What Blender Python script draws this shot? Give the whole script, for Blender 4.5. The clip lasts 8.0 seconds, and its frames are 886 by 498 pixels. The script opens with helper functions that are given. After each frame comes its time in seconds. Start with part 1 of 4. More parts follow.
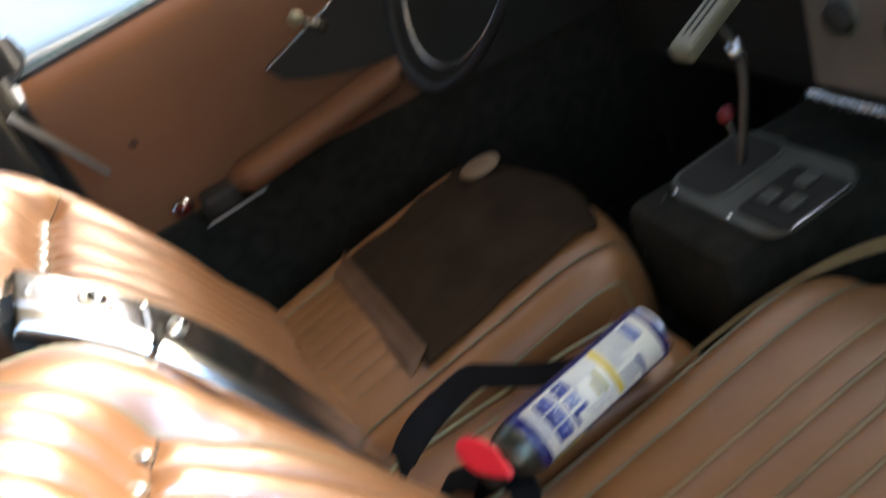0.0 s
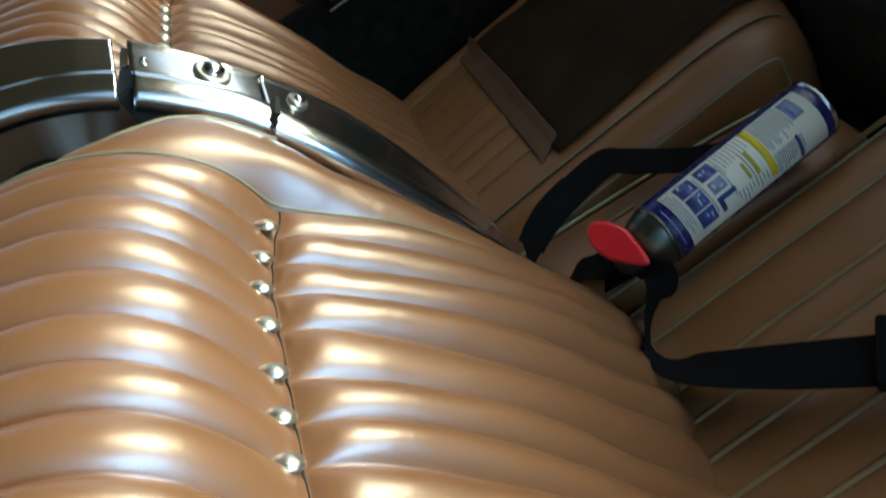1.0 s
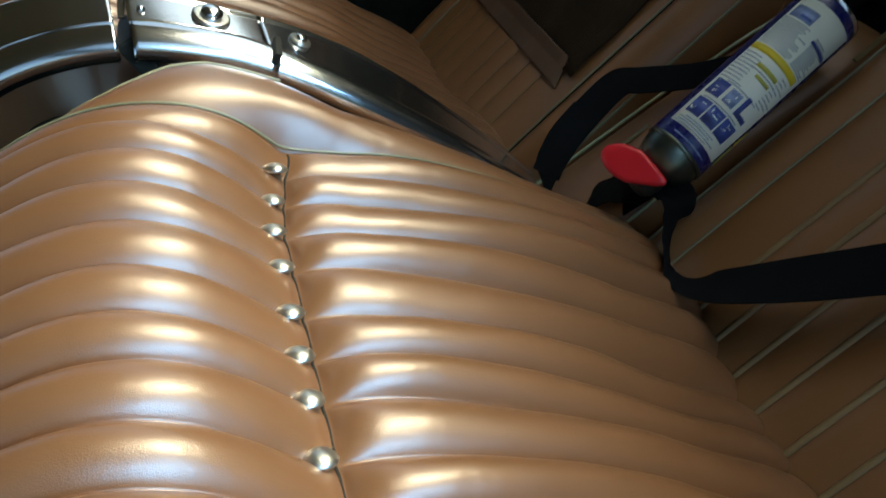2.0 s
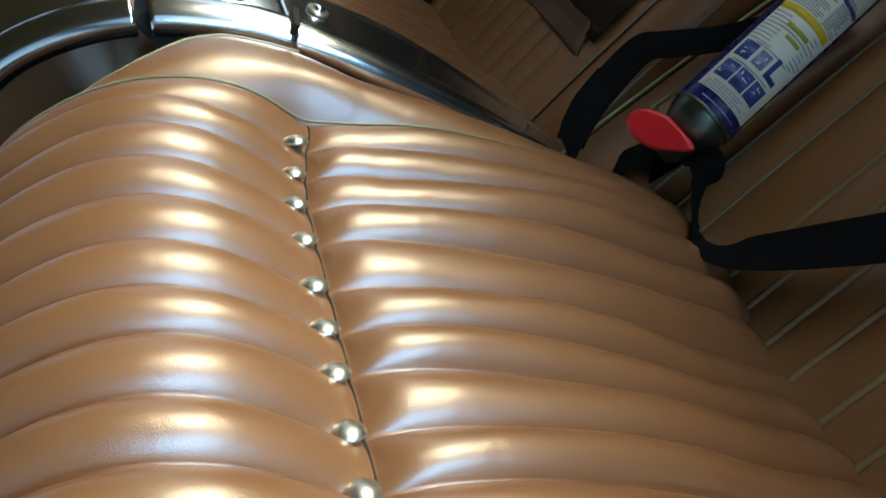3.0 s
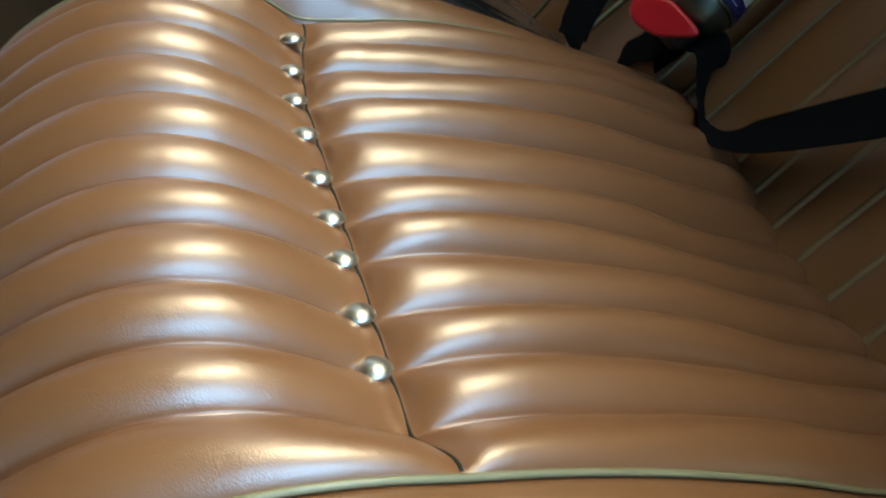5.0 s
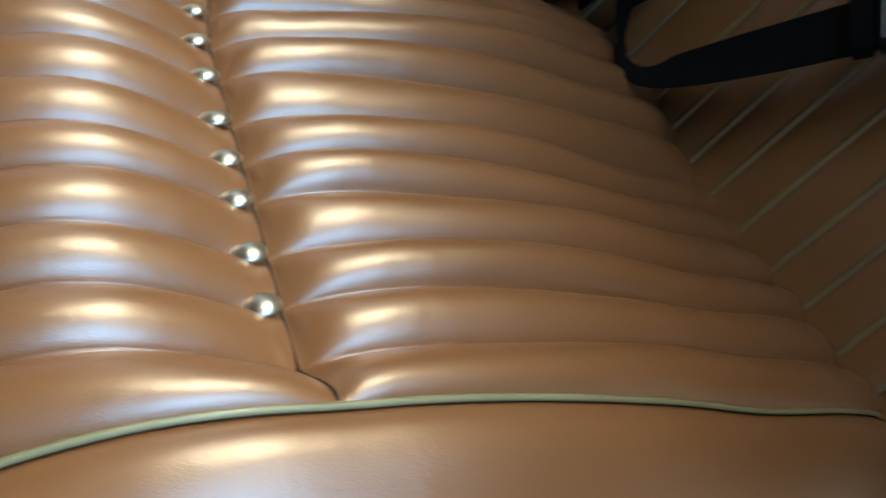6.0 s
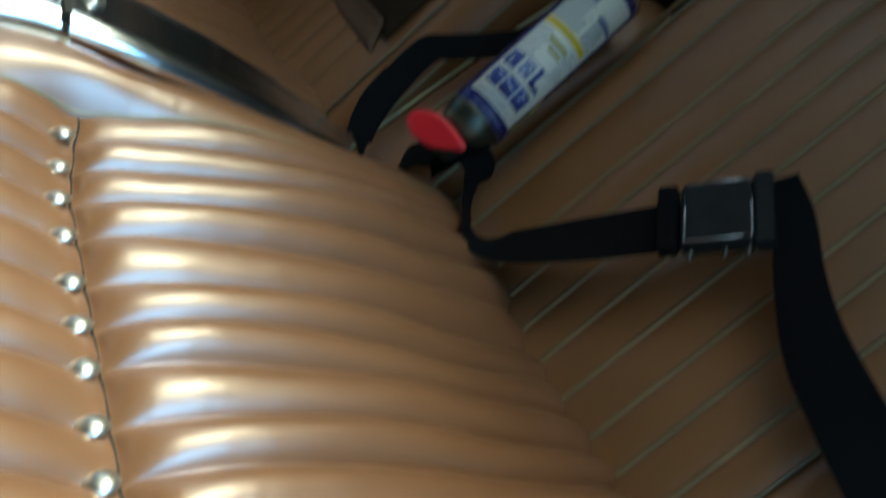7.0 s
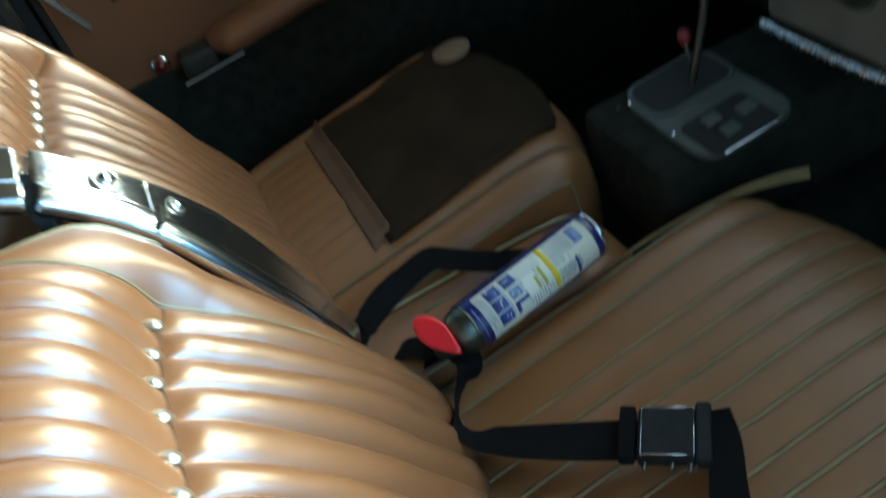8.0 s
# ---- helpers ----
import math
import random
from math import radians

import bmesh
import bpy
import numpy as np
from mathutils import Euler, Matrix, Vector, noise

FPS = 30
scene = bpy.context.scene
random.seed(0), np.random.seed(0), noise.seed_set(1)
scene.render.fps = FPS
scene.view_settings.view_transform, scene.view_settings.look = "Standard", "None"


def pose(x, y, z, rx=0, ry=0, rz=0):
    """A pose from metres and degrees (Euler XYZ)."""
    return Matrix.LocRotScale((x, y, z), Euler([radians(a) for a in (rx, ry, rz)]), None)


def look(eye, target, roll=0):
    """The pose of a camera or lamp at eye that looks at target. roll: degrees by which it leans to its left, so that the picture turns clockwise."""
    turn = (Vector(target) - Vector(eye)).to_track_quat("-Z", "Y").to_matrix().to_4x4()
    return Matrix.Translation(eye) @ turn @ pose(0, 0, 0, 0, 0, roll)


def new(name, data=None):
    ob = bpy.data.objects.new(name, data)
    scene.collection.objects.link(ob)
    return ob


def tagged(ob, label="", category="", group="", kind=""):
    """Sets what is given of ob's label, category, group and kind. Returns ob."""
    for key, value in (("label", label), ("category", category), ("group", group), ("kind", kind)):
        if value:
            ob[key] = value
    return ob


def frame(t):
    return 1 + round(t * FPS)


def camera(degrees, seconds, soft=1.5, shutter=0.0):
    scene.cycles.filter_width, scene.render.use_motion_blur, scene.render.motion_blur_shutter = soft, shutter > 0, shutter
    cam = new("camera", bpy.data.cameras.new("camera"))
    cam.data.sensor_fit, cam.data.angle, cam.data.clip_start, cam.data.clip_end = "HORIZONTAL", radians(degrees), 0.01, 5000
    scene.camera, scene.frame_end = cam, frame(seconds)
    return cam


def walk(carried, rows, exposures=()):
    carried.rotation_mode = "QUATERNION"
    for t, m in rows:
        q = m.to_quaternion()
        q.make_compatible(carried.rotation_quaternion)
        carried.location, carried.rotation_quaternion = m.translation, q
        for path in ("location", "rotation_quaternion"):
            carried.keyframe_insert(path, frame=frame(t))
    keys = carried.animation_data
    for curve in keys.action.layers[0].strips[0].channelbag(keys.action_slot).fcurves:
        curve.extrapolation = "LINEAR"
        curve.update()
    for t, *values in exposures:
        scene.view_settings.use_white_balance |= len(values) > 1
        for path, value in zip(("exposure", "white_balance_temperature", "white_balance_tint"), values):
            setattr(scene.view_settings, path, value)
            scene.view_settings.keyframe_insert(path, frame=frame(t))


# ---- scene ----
cam = camera(56.0, 8.0, shutter=0.8)
PATH = [
    (0, (0.146, -0.224, 1.041), (0.536, 1.48, 0.069), -23.8),
    (0.1, (0.147, -0.222, 1.038), (0.471, 1.473, 0.026), -24.7),
    (0.3, (0.147, -0.216, 1.027), (0.347, 1.456, -0.051), -26.3),
    (0.5, (0.141, -0.204, 1.014), (0.178, 1.453, -0.105), -28.9),
    (0.6, (0.142, -0.199, 1.008), (0.119, 1.448, -0.127), -30.5),
    (1, (0.136, -0.192, 0.99), (0.034, 1.413, -0.199), -32.6),
    (1.5, (0.145, -0.196, 0.986), (-0.021, 1.364, -0.254), -36.5),
    (3, (0.14, -0.189, 0.976), (-0.176, 1.326, -0.291), -42.1),
    (3.5, (0.137, -0.188, 0.976), (-0.22, 1.314, -0.296), -42.9),
    (4, (0.137, -0.187, 0.975), (-0.257, 1.304, -0.298), -44.0),
    (4.5, (0.125, -0.193, 0.967), (-0.29, 1.264, -0.339), -46.2),
    (5.8, (0.154, -0.216, 0.948), (-0.328, 1.101, -0.478), -51.4),
    (6, (0.157, -0.22, 0.941), (-0.294, 1.08, -0.51), -51.0),
    (6.2, (0.156, -0.226, 0.946), (-0.215, 1.061, -0.539), -48.7),
    (6.5, (0.174, -0.225, 0.956), (-0.087, 1.05, -0.562), -44.1),
    (7, (0.188, -0.223, 0.986), (0.174, 1.127, -0.49), -34.0),
    (7.5, (0.187, -0.23, 1.042), (0.359, 1.202, -0.343), -26.0),
    (7.9, (0.159, -0.26, 1.132), (0.434, 1.213, -0.193), -21.3),
    (8, (0.143, -0.274, 1.157), (0.45, 1.211, -0.147), -19.9),
]
walk(cam, [(t, look(eye, target, roll)) for t, eye, target, roll in PATH],
     exposures=[(0, 2.95, 7200, 6), (0.3, 2.65, 6700, -4), (0.6, 2.0, 6250, -15), (1, 1.6, 6350, -13), (1.5, 1.35, 6450, -12), (3.2, 1.38, 6450, -12), (4.5, 1.18, 6500, -13),
                (6, 1.1, 6500, -10), (6.5, 1.0, 6200, -12), (7, 1.5, 5800, -20), (7.5, 2.05, 5800, -22), (8, 2.3, 5700, -22)])

# ---- world and light ----
world = bpy.data.worlds.new("sky")
scene.world = world
world.use_nodes = True
wn, wl = world.node_tree.nodes, world.node_tree.links
sky = wn.new("ShaderNodeTexSky")
sky.sky_type, sky.sun_disc = "NISHITA", False
SUN_EL, SUN_AZ = 27.0, 6.0          # azimuth in degrees from car-forward towards the driver's side
sky.sun_elevation, sky.sun_rotation = radians(SUN_EL), radians(90 - SUN_AZ)
sky.air_density, sky.dust_density, sky.ozone_density = 0.6, 4.0, 0.6
wl.new(sky.outputs[0], wn["Background"].inputs["Color"])
wn["Background"].inputs["Strength"].default_value = 0.125
sun = new("sun", bpy.data.lights.new("sun", "SUN"))
sun.data.energy, sun.data.angle, sun.data.color = 0.07, radians(17), (1.0, 0.95, 0.87)
toward = Vector((math.cos(radians(SUN_AZ)) * math.cos(radians(SUN_EL)), math.sin(radians(SUN_AZ)) * math.cos(radians(SUN_EL)), math.sin(radians(SUN_EL))))
sun.matrix_world = look(toward * 20, (0, 0, 0))
# added warm area lamp in the windscreen opening, beamed at the near backrest
screen = new("windscreen_fill", bpy.data.lights.new("windscreen_fill", "AREA"))
screen.data.shape, screen.data.size, screen.data.size_y = "RECTANGLE", 0.62, 0.20
screen.data.energy, screen.data.color, screen.data.spread = 0.225, (1.0, 0.84, 0.64), radians(44)
screen.matrix_world = look((0.90, 0.30, 1.19), (0.0, 0.13, 0.74))
# added blue area lamp in the open doorway, narrowed onto the near backrest's pleats
doorway = new("doorway_fill", bpy.data.lights.new("doorway_fill", "AREA"))
doorway.data.shape, doorway.data.size, doorway.data.size_y = "RECTANGLE", 0.60, 0.22
doorway.data.energy, doorway.data.color, doorway.data.spread = 0.385, (0.30, 0.55, 1.0), radians(58)
doorway.matrix_world = look((0.42, -0.31, 0.94), (0.0, 0.16, 0.75))


# ---- materials ----
def material(name, color, rough=0.5, metal=0.0, vary=0.12, scale=6.0, grain=0.0, grain_scale=900.0, coat=0.0, spec=0.5, rough_vary=0.06, sheen=0.0):
    """Base colour with large stains, fine grain in the bump and uneven gloss."""
    m = bpy.data.materials.new(name)
    m.use_nodes = True
    n, l = m.node_tree.nodes, m.node_tree.links
    b = n["Principled BSDF"]
    b.inputs["Metallic"].default_value = metal
    b.inputs["Specular IOR Level"].default_value = spec
    b.inputs["Coat Weight"].default_value = coat
    b.inputs["Coat Roughness"].default_value = 0.29
    b.inputs["Sheen Weight"].default_value = sheen
    co = n.new("ShaderNodeTexCoord")
    big = n.new("ShaderNodeTexNoise")
    big.inputs["Scale"].default_value, big.inputs["Detail"].default_value = scale, 5.0
    l.new(co.outputs["Object"], big.inputs["Vector"])
    ramp = n.new("ShaderNodeValToRGB")
    c = Vector(color)
    ramp.color_ramp.elements[0].position, ramp.color_ramp.elements[1].position = 0.3, 0.72
    ramp.color_ramp.elements[0].color = (*(c * (1 - vary)), 1)
    ramp.color_ramp.elements[1].color = (*(c * (1 + vary)), 1)
    l.new(big.outputs["Fac"], ramp.inputs["Fac"])
    l.new(ramp.outputs["Color"], b.inputs["Base Color"])
    rr = n.new("ShaderNodeMapRange")
    rr.inputs["To Min"].default_value, rr.inputs["To Max"].default_value = max(0.02, rough - rough_vary), rough + rough_vary
    fine = n.new("ShaderNodeTexNoise")
    fine.inputs["Scale"].default_value, fine.inputs["Detail"].default_value = scale * 7, 4.0
    l.new(co.outputs["Object"], fine.inputs["Vector"])
    l.new(fine.outputs["Fac"], rr.inputs["Value"])
    l.new(rr.outputs["Result"], b.inputs["Roughness"])
    if grain:
        g = n.new("ShaderNodeTexVoronoi")
        g.inputs["Scale"].default_value = grain_scale
        l.new(co.outputs["Object"], g.inputs["Vector"])
        bump = n.new("ShaderNodeBump")
        bump.inputs["Strength"].default_value, bump.inputs["Distance"].default_value = grain, 0.0006
        l.new(g.outputs["Distance"], bump.inputs["Height"])
        l.new(bump.outputs["Normal"], b.inputs["Normal"])
    return m


def pucker(m):
    """Slack, hand-sized unevenness and short wrinkles under the grain."""
    n, l = m.node_tree.nodes, m.node_tree.links
    grain_bump = n["Bump"]
    co = n.new("ShaderNodeTexCoord")
    soft = n.new("ShaderNodeTexNoise")
    soft.inputs["Scale"].default_value, soft.inputs["Detail"].default_value, soft.inputs["Distortion"].default_value = 34.0, 3.0, 0.6
    l.new(co.outputs["Object"], soft.inputs["Vector"])
    bump = n.new("ShaderNodeBump")
    bump.inputs["Strength"].default_value, bump.inputs["Distance"].default_value = 0.22, 0.0035
    l.new(soft.outputs["Fac"], bump.inputs["Height"])
    l.new(bump.outputs["Normal"], grain_bump.inputs["Normal"])


def weave(name, color, scale, rough=0.85):
    """Woven webbing or cloth: crossing ribs in the bump."""
    m = material(name, color, rough, vary=0.25, scale=14, spec=0.08)
    n, l = m.node_tree.nodes, m.node_tree.links
    co = n.new("ShaderNodeTexCoord")
    w1, w2 = n.new("ShaderNodeTexWave"), n.new("ShaderNodeTexWave")
    w1.bands_direction, w2.bands_direction = "X", "Y"
    mix = n.new("ShaderNodeMath")
    for w in (w1, w2):
        w.inputs["Scale"].default_value = scale
        l.new(co.outputs["Object"], w.inputs["Vector"])
    l.new(w1.outputs["Fac"], mix.inputs[0])
    l.new(w2.outputs["Fac"], mix.inputs[1])
    bump = n.new("ShaderNodeBump")
    bump.inputs["Strength"].default_value, bump.inputs["Distance"].default_value = 0.6, 0.0008
    l.new(mix.outputs[0], bump.inputs["Height"])
    l.new(bump.outputs["Normal"], n["Principled BSDF"].inputs["Normal"])
    return m


VINYL = material("copper_brown_vinyl", (0.222, 0.099, 0.040), 0.345, metal=0.10, vary=0.12, scale=5, grain=0.14, grain_scale=1300, coat=0.35, spec=1.0)
VINYL.node_tree.nodes["Principled BSDF"].inputs["IOR"].default_value = 1.55
# the backrest's vinyl again, recoloured and dulled to imitate the light on the cushions
CUSHION_VINYL = material("cushion_light_vinyl", (0.262, 0.120, 0.040), 0.44, metal=0.05, vary=0.14, scale=6, grain=0.11, grain_scale=1300, coat=0.15, spec=0.6)
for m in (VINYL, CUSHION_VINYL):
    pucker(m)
DOOR_VINYL = material("door_vinyl", (0.150, 0.066, 0.030), 0.5, vary=0.12, scale=4, grain=0.15, grain_scale=600, spec=0.25)
# paler copy of the olive welt: sunlight on the piping put into its colour
SUNLIT_WELT = material("sunlit_piping", (0.50, 0.53, 0.30), 0.25, vary=0.1, scale=30, coat=0.4)
RIDGE = material("olive_ridge", (0.25, 0.168, 0.072), 0.42, vary=0.15, scale=30)
WELT = material("olive_welt", (0.235, 0.22, 0.125), 0.36, vary=0.15, scale=30)
CHROME = material("chrome", (0.74, 0.75, 0.76), 0.19, metal=1.0, vary=0.03, scale=20, rough_vary=0.04)
NICKEL = material("nickel_button", (0.58, 0.56, 0.50), 0.36, metal=1.0, vary=0.05, scale=60)
CARPET = material("black_carpet", (0.022, 0.021, 0.015), 0.95, vary=0.3, scale=40, grain=0.8, grain_scale=260, spec=0.1)
BLACK = material("black_trim", (0.024, 0.022, 0.017), 0.55, vary=0.2, scale=9, grain=0.2, grain_scale=400, spec=0.2)
DARK_PAINT = material("dark_metal", (0.03, 0.032, 0.034), 0.4, vary=0.2, scale=8)
WEBBING = weave("black_webbing", (0.0090, 0.0090, 0.0097), 420)
PAD_CLOTH = weave("dark_brown_mesh", (0.034, 0.022, 0.012), 90)
PAD_EDGE = material("pad_border", (0.105, 0.054, 0.025), 0.75, vary=0.2, scale=18, grain=0.3, grain_scale=500)
TAN_PATCH = material("tan_patch", (0.22, 0.14, 0.075), 0.6, vary=0.12, scale=25)
STEEL = material("dull_steel", (0.15, 0.145, 0.13), 0.28, metal=1.0, vary=0.15, scale=40)
DENTED = material("dented_chrome", (0.55, 0.55, 0.52), 0.26, metal=1.0, vary=0.2, scale=40, grain=0.5, grain_scale=60)
DENTED.node_tree.nodes["Bump"].inputs["Distance"].default_value = 0.004
RED = material("red_plastic", (0.62, 0.012, 0.022), 0.38, vary=0.05, scale=20)
RED_LENS = material("red_lens", (0.09, 0.006, 0.005), 0.12, vary=0.05, scale=20, coat=0.6)
CAN_BLUE = material("can_blue", (0.012, 0.014, 0.11), 0.28, vary=0.06, scale=20, coat=0.3)
LABEL_WHITE = material("label_white", (0.86, 0.88, 0.76), 0.40, vary=0.04, scale=14)
LABEL_BLUE = material("label_blue", (0.045, 0.07, 0.26), 0.4, vary=0.45, scale=90)
LABEL_PALE = material("label_pale_blue", (0.22, 0.28, 0.46), 0.4, vary=0.35, scale=90)
LABEL_YELLOW = material("label_yellow", (0.75, 0.58, 0.03), 0.4, vary=0.06, scale=20)
LABEL_OLIVE = material("label_olive", (0.42, 0.40, 0.05), 0.4, vary=0.1, scale=20)
LABEL_INK = material("label_ink", (0.30, 0.34, 0.38), 0.5, vary=0.2, scale=60)
STRIP = material("olive_strip", (0.185, 0.122, 0.046), 0.62, vary=0.15, scale=30, spec=0.2)
CAN_METAL = material("can_metal", (0.12, 0.135, 0.11), 0.32, metal=0.9, vary=0.1, scale=20)
SHIFT_PLATE = material("grey_plate", (0.080, 0.080, 0.060), 0.42, metal=0.2, vary=0.2, scale=18)
CREAM = material("cream_plastic", (0.15, 0.135, 0.08), 0.4, vary=0.1, scale=25)
STACK_TAN = material("console_tan", (0.13, 0.105, 0.075), 0.5, vary=0.2, scale=12)
# unseen lining; dark olive chosen for the bounce and reflections it gives below
HEADLINER = material("headliner", (0.13, 0.11, 0.052), 0.85, vary=0.08, scale=6, grain=0.3, grain_scale=300)
CONCRETE = material("concrete", (0.58, 0.56, 0.52), 0.85, vary=0.15, scale=1.2)
GRASS = material("grass", (0.07, 0.12, 0.03), 0.9, vary=0.35, scale=3)
LEAF = material("leaves", (0.05, 0.10, 0.02), 0.7, vary=0.4, scale=5)
BLUE_PAINT = material("pale_blue_paint", (0.42, 0.60, 0.80), 0.25, vary=0.04, scale=2, coat=0.5)
RUBBER = material("rubber", (0.02, 0.02, 0.02), 0.8, vary=0.2, scale=12)
GLASS_DARK = material("dark_glass", (0.02, 0.025, 0.03), 0.05, vary=0.1, scale=3)
LINT = material("lint", (0.6, 0.58, 0.5), 0.9, vary=0.1, scale=30)


# ---- mesh helpers ----
def thing(name, at, label, category, group="", kind=""):
    e = new(name)
    e.location = at
    e.empty_display_size = 0.02
    return tagged(e, label, category, group, kind)


def mesh_object(name, verts, faces, mat, smooth=True):
    me = bpy.data.meshes.new(name)
    me.from_pydata([tuple(v) for v in verts], [], faces)
    if smooth:
        me.polygons.foreach_set("use_smooth", [True] * len(me.polygons))
    me.materials.append(mat)
    me.update()
    return new(name, me)


def under(ob, parent, label=""):
    """Hang a part under its thing without moving it."""
    ob.parent = parent
    if parent.type == "EMPTY":
        ob.matrix_parent_inverse = Matrix.Translation(-parent.location)
    if label:
        ob["label"] = label
    return ob


def from_bm(name, bm, mat, parent=None, label="", smooth=False):
    bmesh.ops.recalc_face_normals(bm, faces=bm.faces)
    me = bpy.data.meshes.new(name)
    bm.to_mesh(me)
    bm.free()
    if smooth:
        me.polygons.foreach_set("use_smooth", [True] * len(me.polygons))
    me.materials.append(mat)
    ob = new(name, me)
    return under(ob, parent, label) if parent else ob


def box(name, lo, hi, mat, parent=None, bevel=0.004, label="", m=None, segs=2):
    bm = bmesh.new()
    bmesh.ops.create_cube(bm, size=1)
    size = [b - a for a, b in zip(lo, hi)]
    for v in bm.verts:
        v.co = Vector([a + (c + 0.5) * s for a, c, s in zip(lo, v.co, size)])
    if bevel:
        bmesh.ops.bevel(bm, geom=list(bm.edges), offset=min(bevel, min(size) * 0.45), segments=segs, affect="EDGES", profile=0.5)
    if m is not None:
        bm.transform(m)
    return from_bm(name, bm, mat, parent, label)


def spline(points, n):
    """Catmull-Rom through the points, resampled at n even steps of length."""
    p = np.array(points, float)
    q = np.vstack([2 * p[0] - p[1], p, 2 * p[-1] - p[-2]])
    out = []
    for i in range(len(p) - 1):
        a, b, c, d = q[i:i + 4]
        for t in np.linspace(0, 1, 24, endpoint=False):
            out.append(0.5 * (2 * b + (c - a) * t + (2 * a - 5 * b + 4 * c - d) * t * t + (3 * b - a - 3 * c + d) * t ** 3))
    out = np.array(out + [p[-1]])
    s = np.concatenate([[0], np.cumsum(np.linalg.norm(np.diff(out, axis=0), axis=1))])
    at = np.linspace(0, s[-1], n)
    return np.stack([np.interp(at, s, out[:, k]) for k in range(out.shape[1])], axis=1)


def grid(name, pts, mat, parent=None, label="", thick=0.0, flip=False):
    """A surface from an array of points (rows, columns, 3)."""
    r, c = pts.shape[:2]
    faces = []
    for i in range(r - 1):
        for j in range(c - 1):
            f = (i * c + j, i * c + j + 1, (i + 1) * c + j + 1, (i + 1) * c + j)
            faces.append(f[::-1] if flip else f)
    ob = mesh_object(name, pts.reshape(-1, 3), faces, mat)
    if thick:
        mod = ob.modifiers.new("thick", "SOLIDIFY")
        mod.thickness, mod.offset = thick, -1
    return under(ob, parent, label) if parent else ob


def tube(name, points, r, mat, parent=None, label="", n=40, sides=10, smooth_path=True):
    p = spline(points, n) if smooth_path else np.array(points, float)
    tang = np.gradient(p, axis=0)
    tang /= np.linalg.norm(tang, axis=1)[:, None]
    ref = np.array([0.13, 0.31, 0.94])
    verts, faces = [], []
    for i, (c, t) in enumerate(zip(p, tang)):
        a = np.cross(t, ref)
        a /= np.linalg.norm(a)
        b = np.cross(t, a)
        ref = np.cross(a, t)
        for k in range(sides):
            w = 2 * math.pi * k / sides
            verts.append(c + r * (math.cos(w) * a + math.sin(w) * b))
    m = len(p)
    for i in range(m - 1):
        for k in range(sides):
            k2 = (k + 1) % sides
            faces.append((i * sides + k, i * sides + k2, (i + 1) * sides + k2, (i + 1) * sides + k))
    faces += [tuple(range(sides))[::-1], tuple((m - 1) * sides + k for k in range(sides))]
    ob = mesh_object(name, verts, faces, mat)
    return under(ob, parent, label) if parent else ob


def lathe(name, profile, origin, axis, mat, parent=None, label="", sides=40, arc=(0, 360), zero=None, smooth=True):
    """Turn (along, radius) pairs round an axis; zero: the direction of angle 0."""
    axis = Vector(axis).normalized()
    a = Vector(zero) if zero is not None else axis.orthogonal()
    a = (a - axis * a.dot(axis)).normalized()
    b = axis.cross(a)
    full = abs(arc[1] - arc[0]) >= 360
    cols = sides if full else sides + 1
    verts, faces = [], []
    for s, r in profile:
        for k in range(cols):
            w = radians(arc[0] + (arc[1] - arc[0]) * k / sides)
            verts.append(Vector(origin) + axis * s + (a * math.cos(w) + b * math.sin(w)) * r)
    for i in range(len(profile) - 1):
        for k in range(sides):
            k2 = (k + 1) % cols
            faces.append((i * cols + k, i * cols + k2, (i + 1) * cols + k2, (i + 1) * cols + k))
    ob = mesh_object(name, verts, faces, mat, smooth)
    return under(ob, parent, label) if parent else ob


def strap(name, nodes, width, thick, mat, parent=None, label="", n=60, taper=((0, 1), (1, 1))):
    """A ribbon through (x, y, z, side x, side y, side z) nodes."""
    p = spline(nodes, n)
    c, s = p[:, :3], p[:, 3:]
    t = np.gradient(c, axis=0)
    t /= np.linalg.norm(t, axis=1)[:, None]
    s = s - t * (s * t).sum(1)[:, None]
    s /= np.linalg.norm(s, axis=1)[:, None]
    nrm = np.cross(t, s)
    ring = [(-1, -0.6), (-0.96, -1), (0, -1), (0.96, -1), (1, -0.6), (1, 0.6), (0.96, 1), (0, 1), (-0.96, 1), (-1, 0.6)]
    verts, faces, k = [], [], len(ring)
    wide = width * np.interp(np.linspace(0, 1, n), [a for a, _ in taper], [b for _, b in taper])
    for i in range(n):
        for u, v in ring:
            verts.append(c[i] + s[i] * u * wide[i] / 2 + nrm[i] * v * thick / 2)
    for i in range(n - 1):
        for j in range(k):
            j2 = (j + 1) % k
            faces.append((i * k + j, i * k + j2, (i + 1) * k + j2, (i + 1) * k + j))
    faces += [tuple(range(k))[::-1], tuple((n - 1) * k + j for j in range(k))]
    ob = mesh_object(name, verts, faces, mat, smooth=False)
    return under(ob, parent, label) if parent else ob


# ---- the car: measures ----
MID = 0.485            # the car's middle line (y); x is forward, z up
FLOOR = 0.04
NEAR_SEAT, DRIVER_SEAT = 0.167, 0.803
ROOF = 1.34

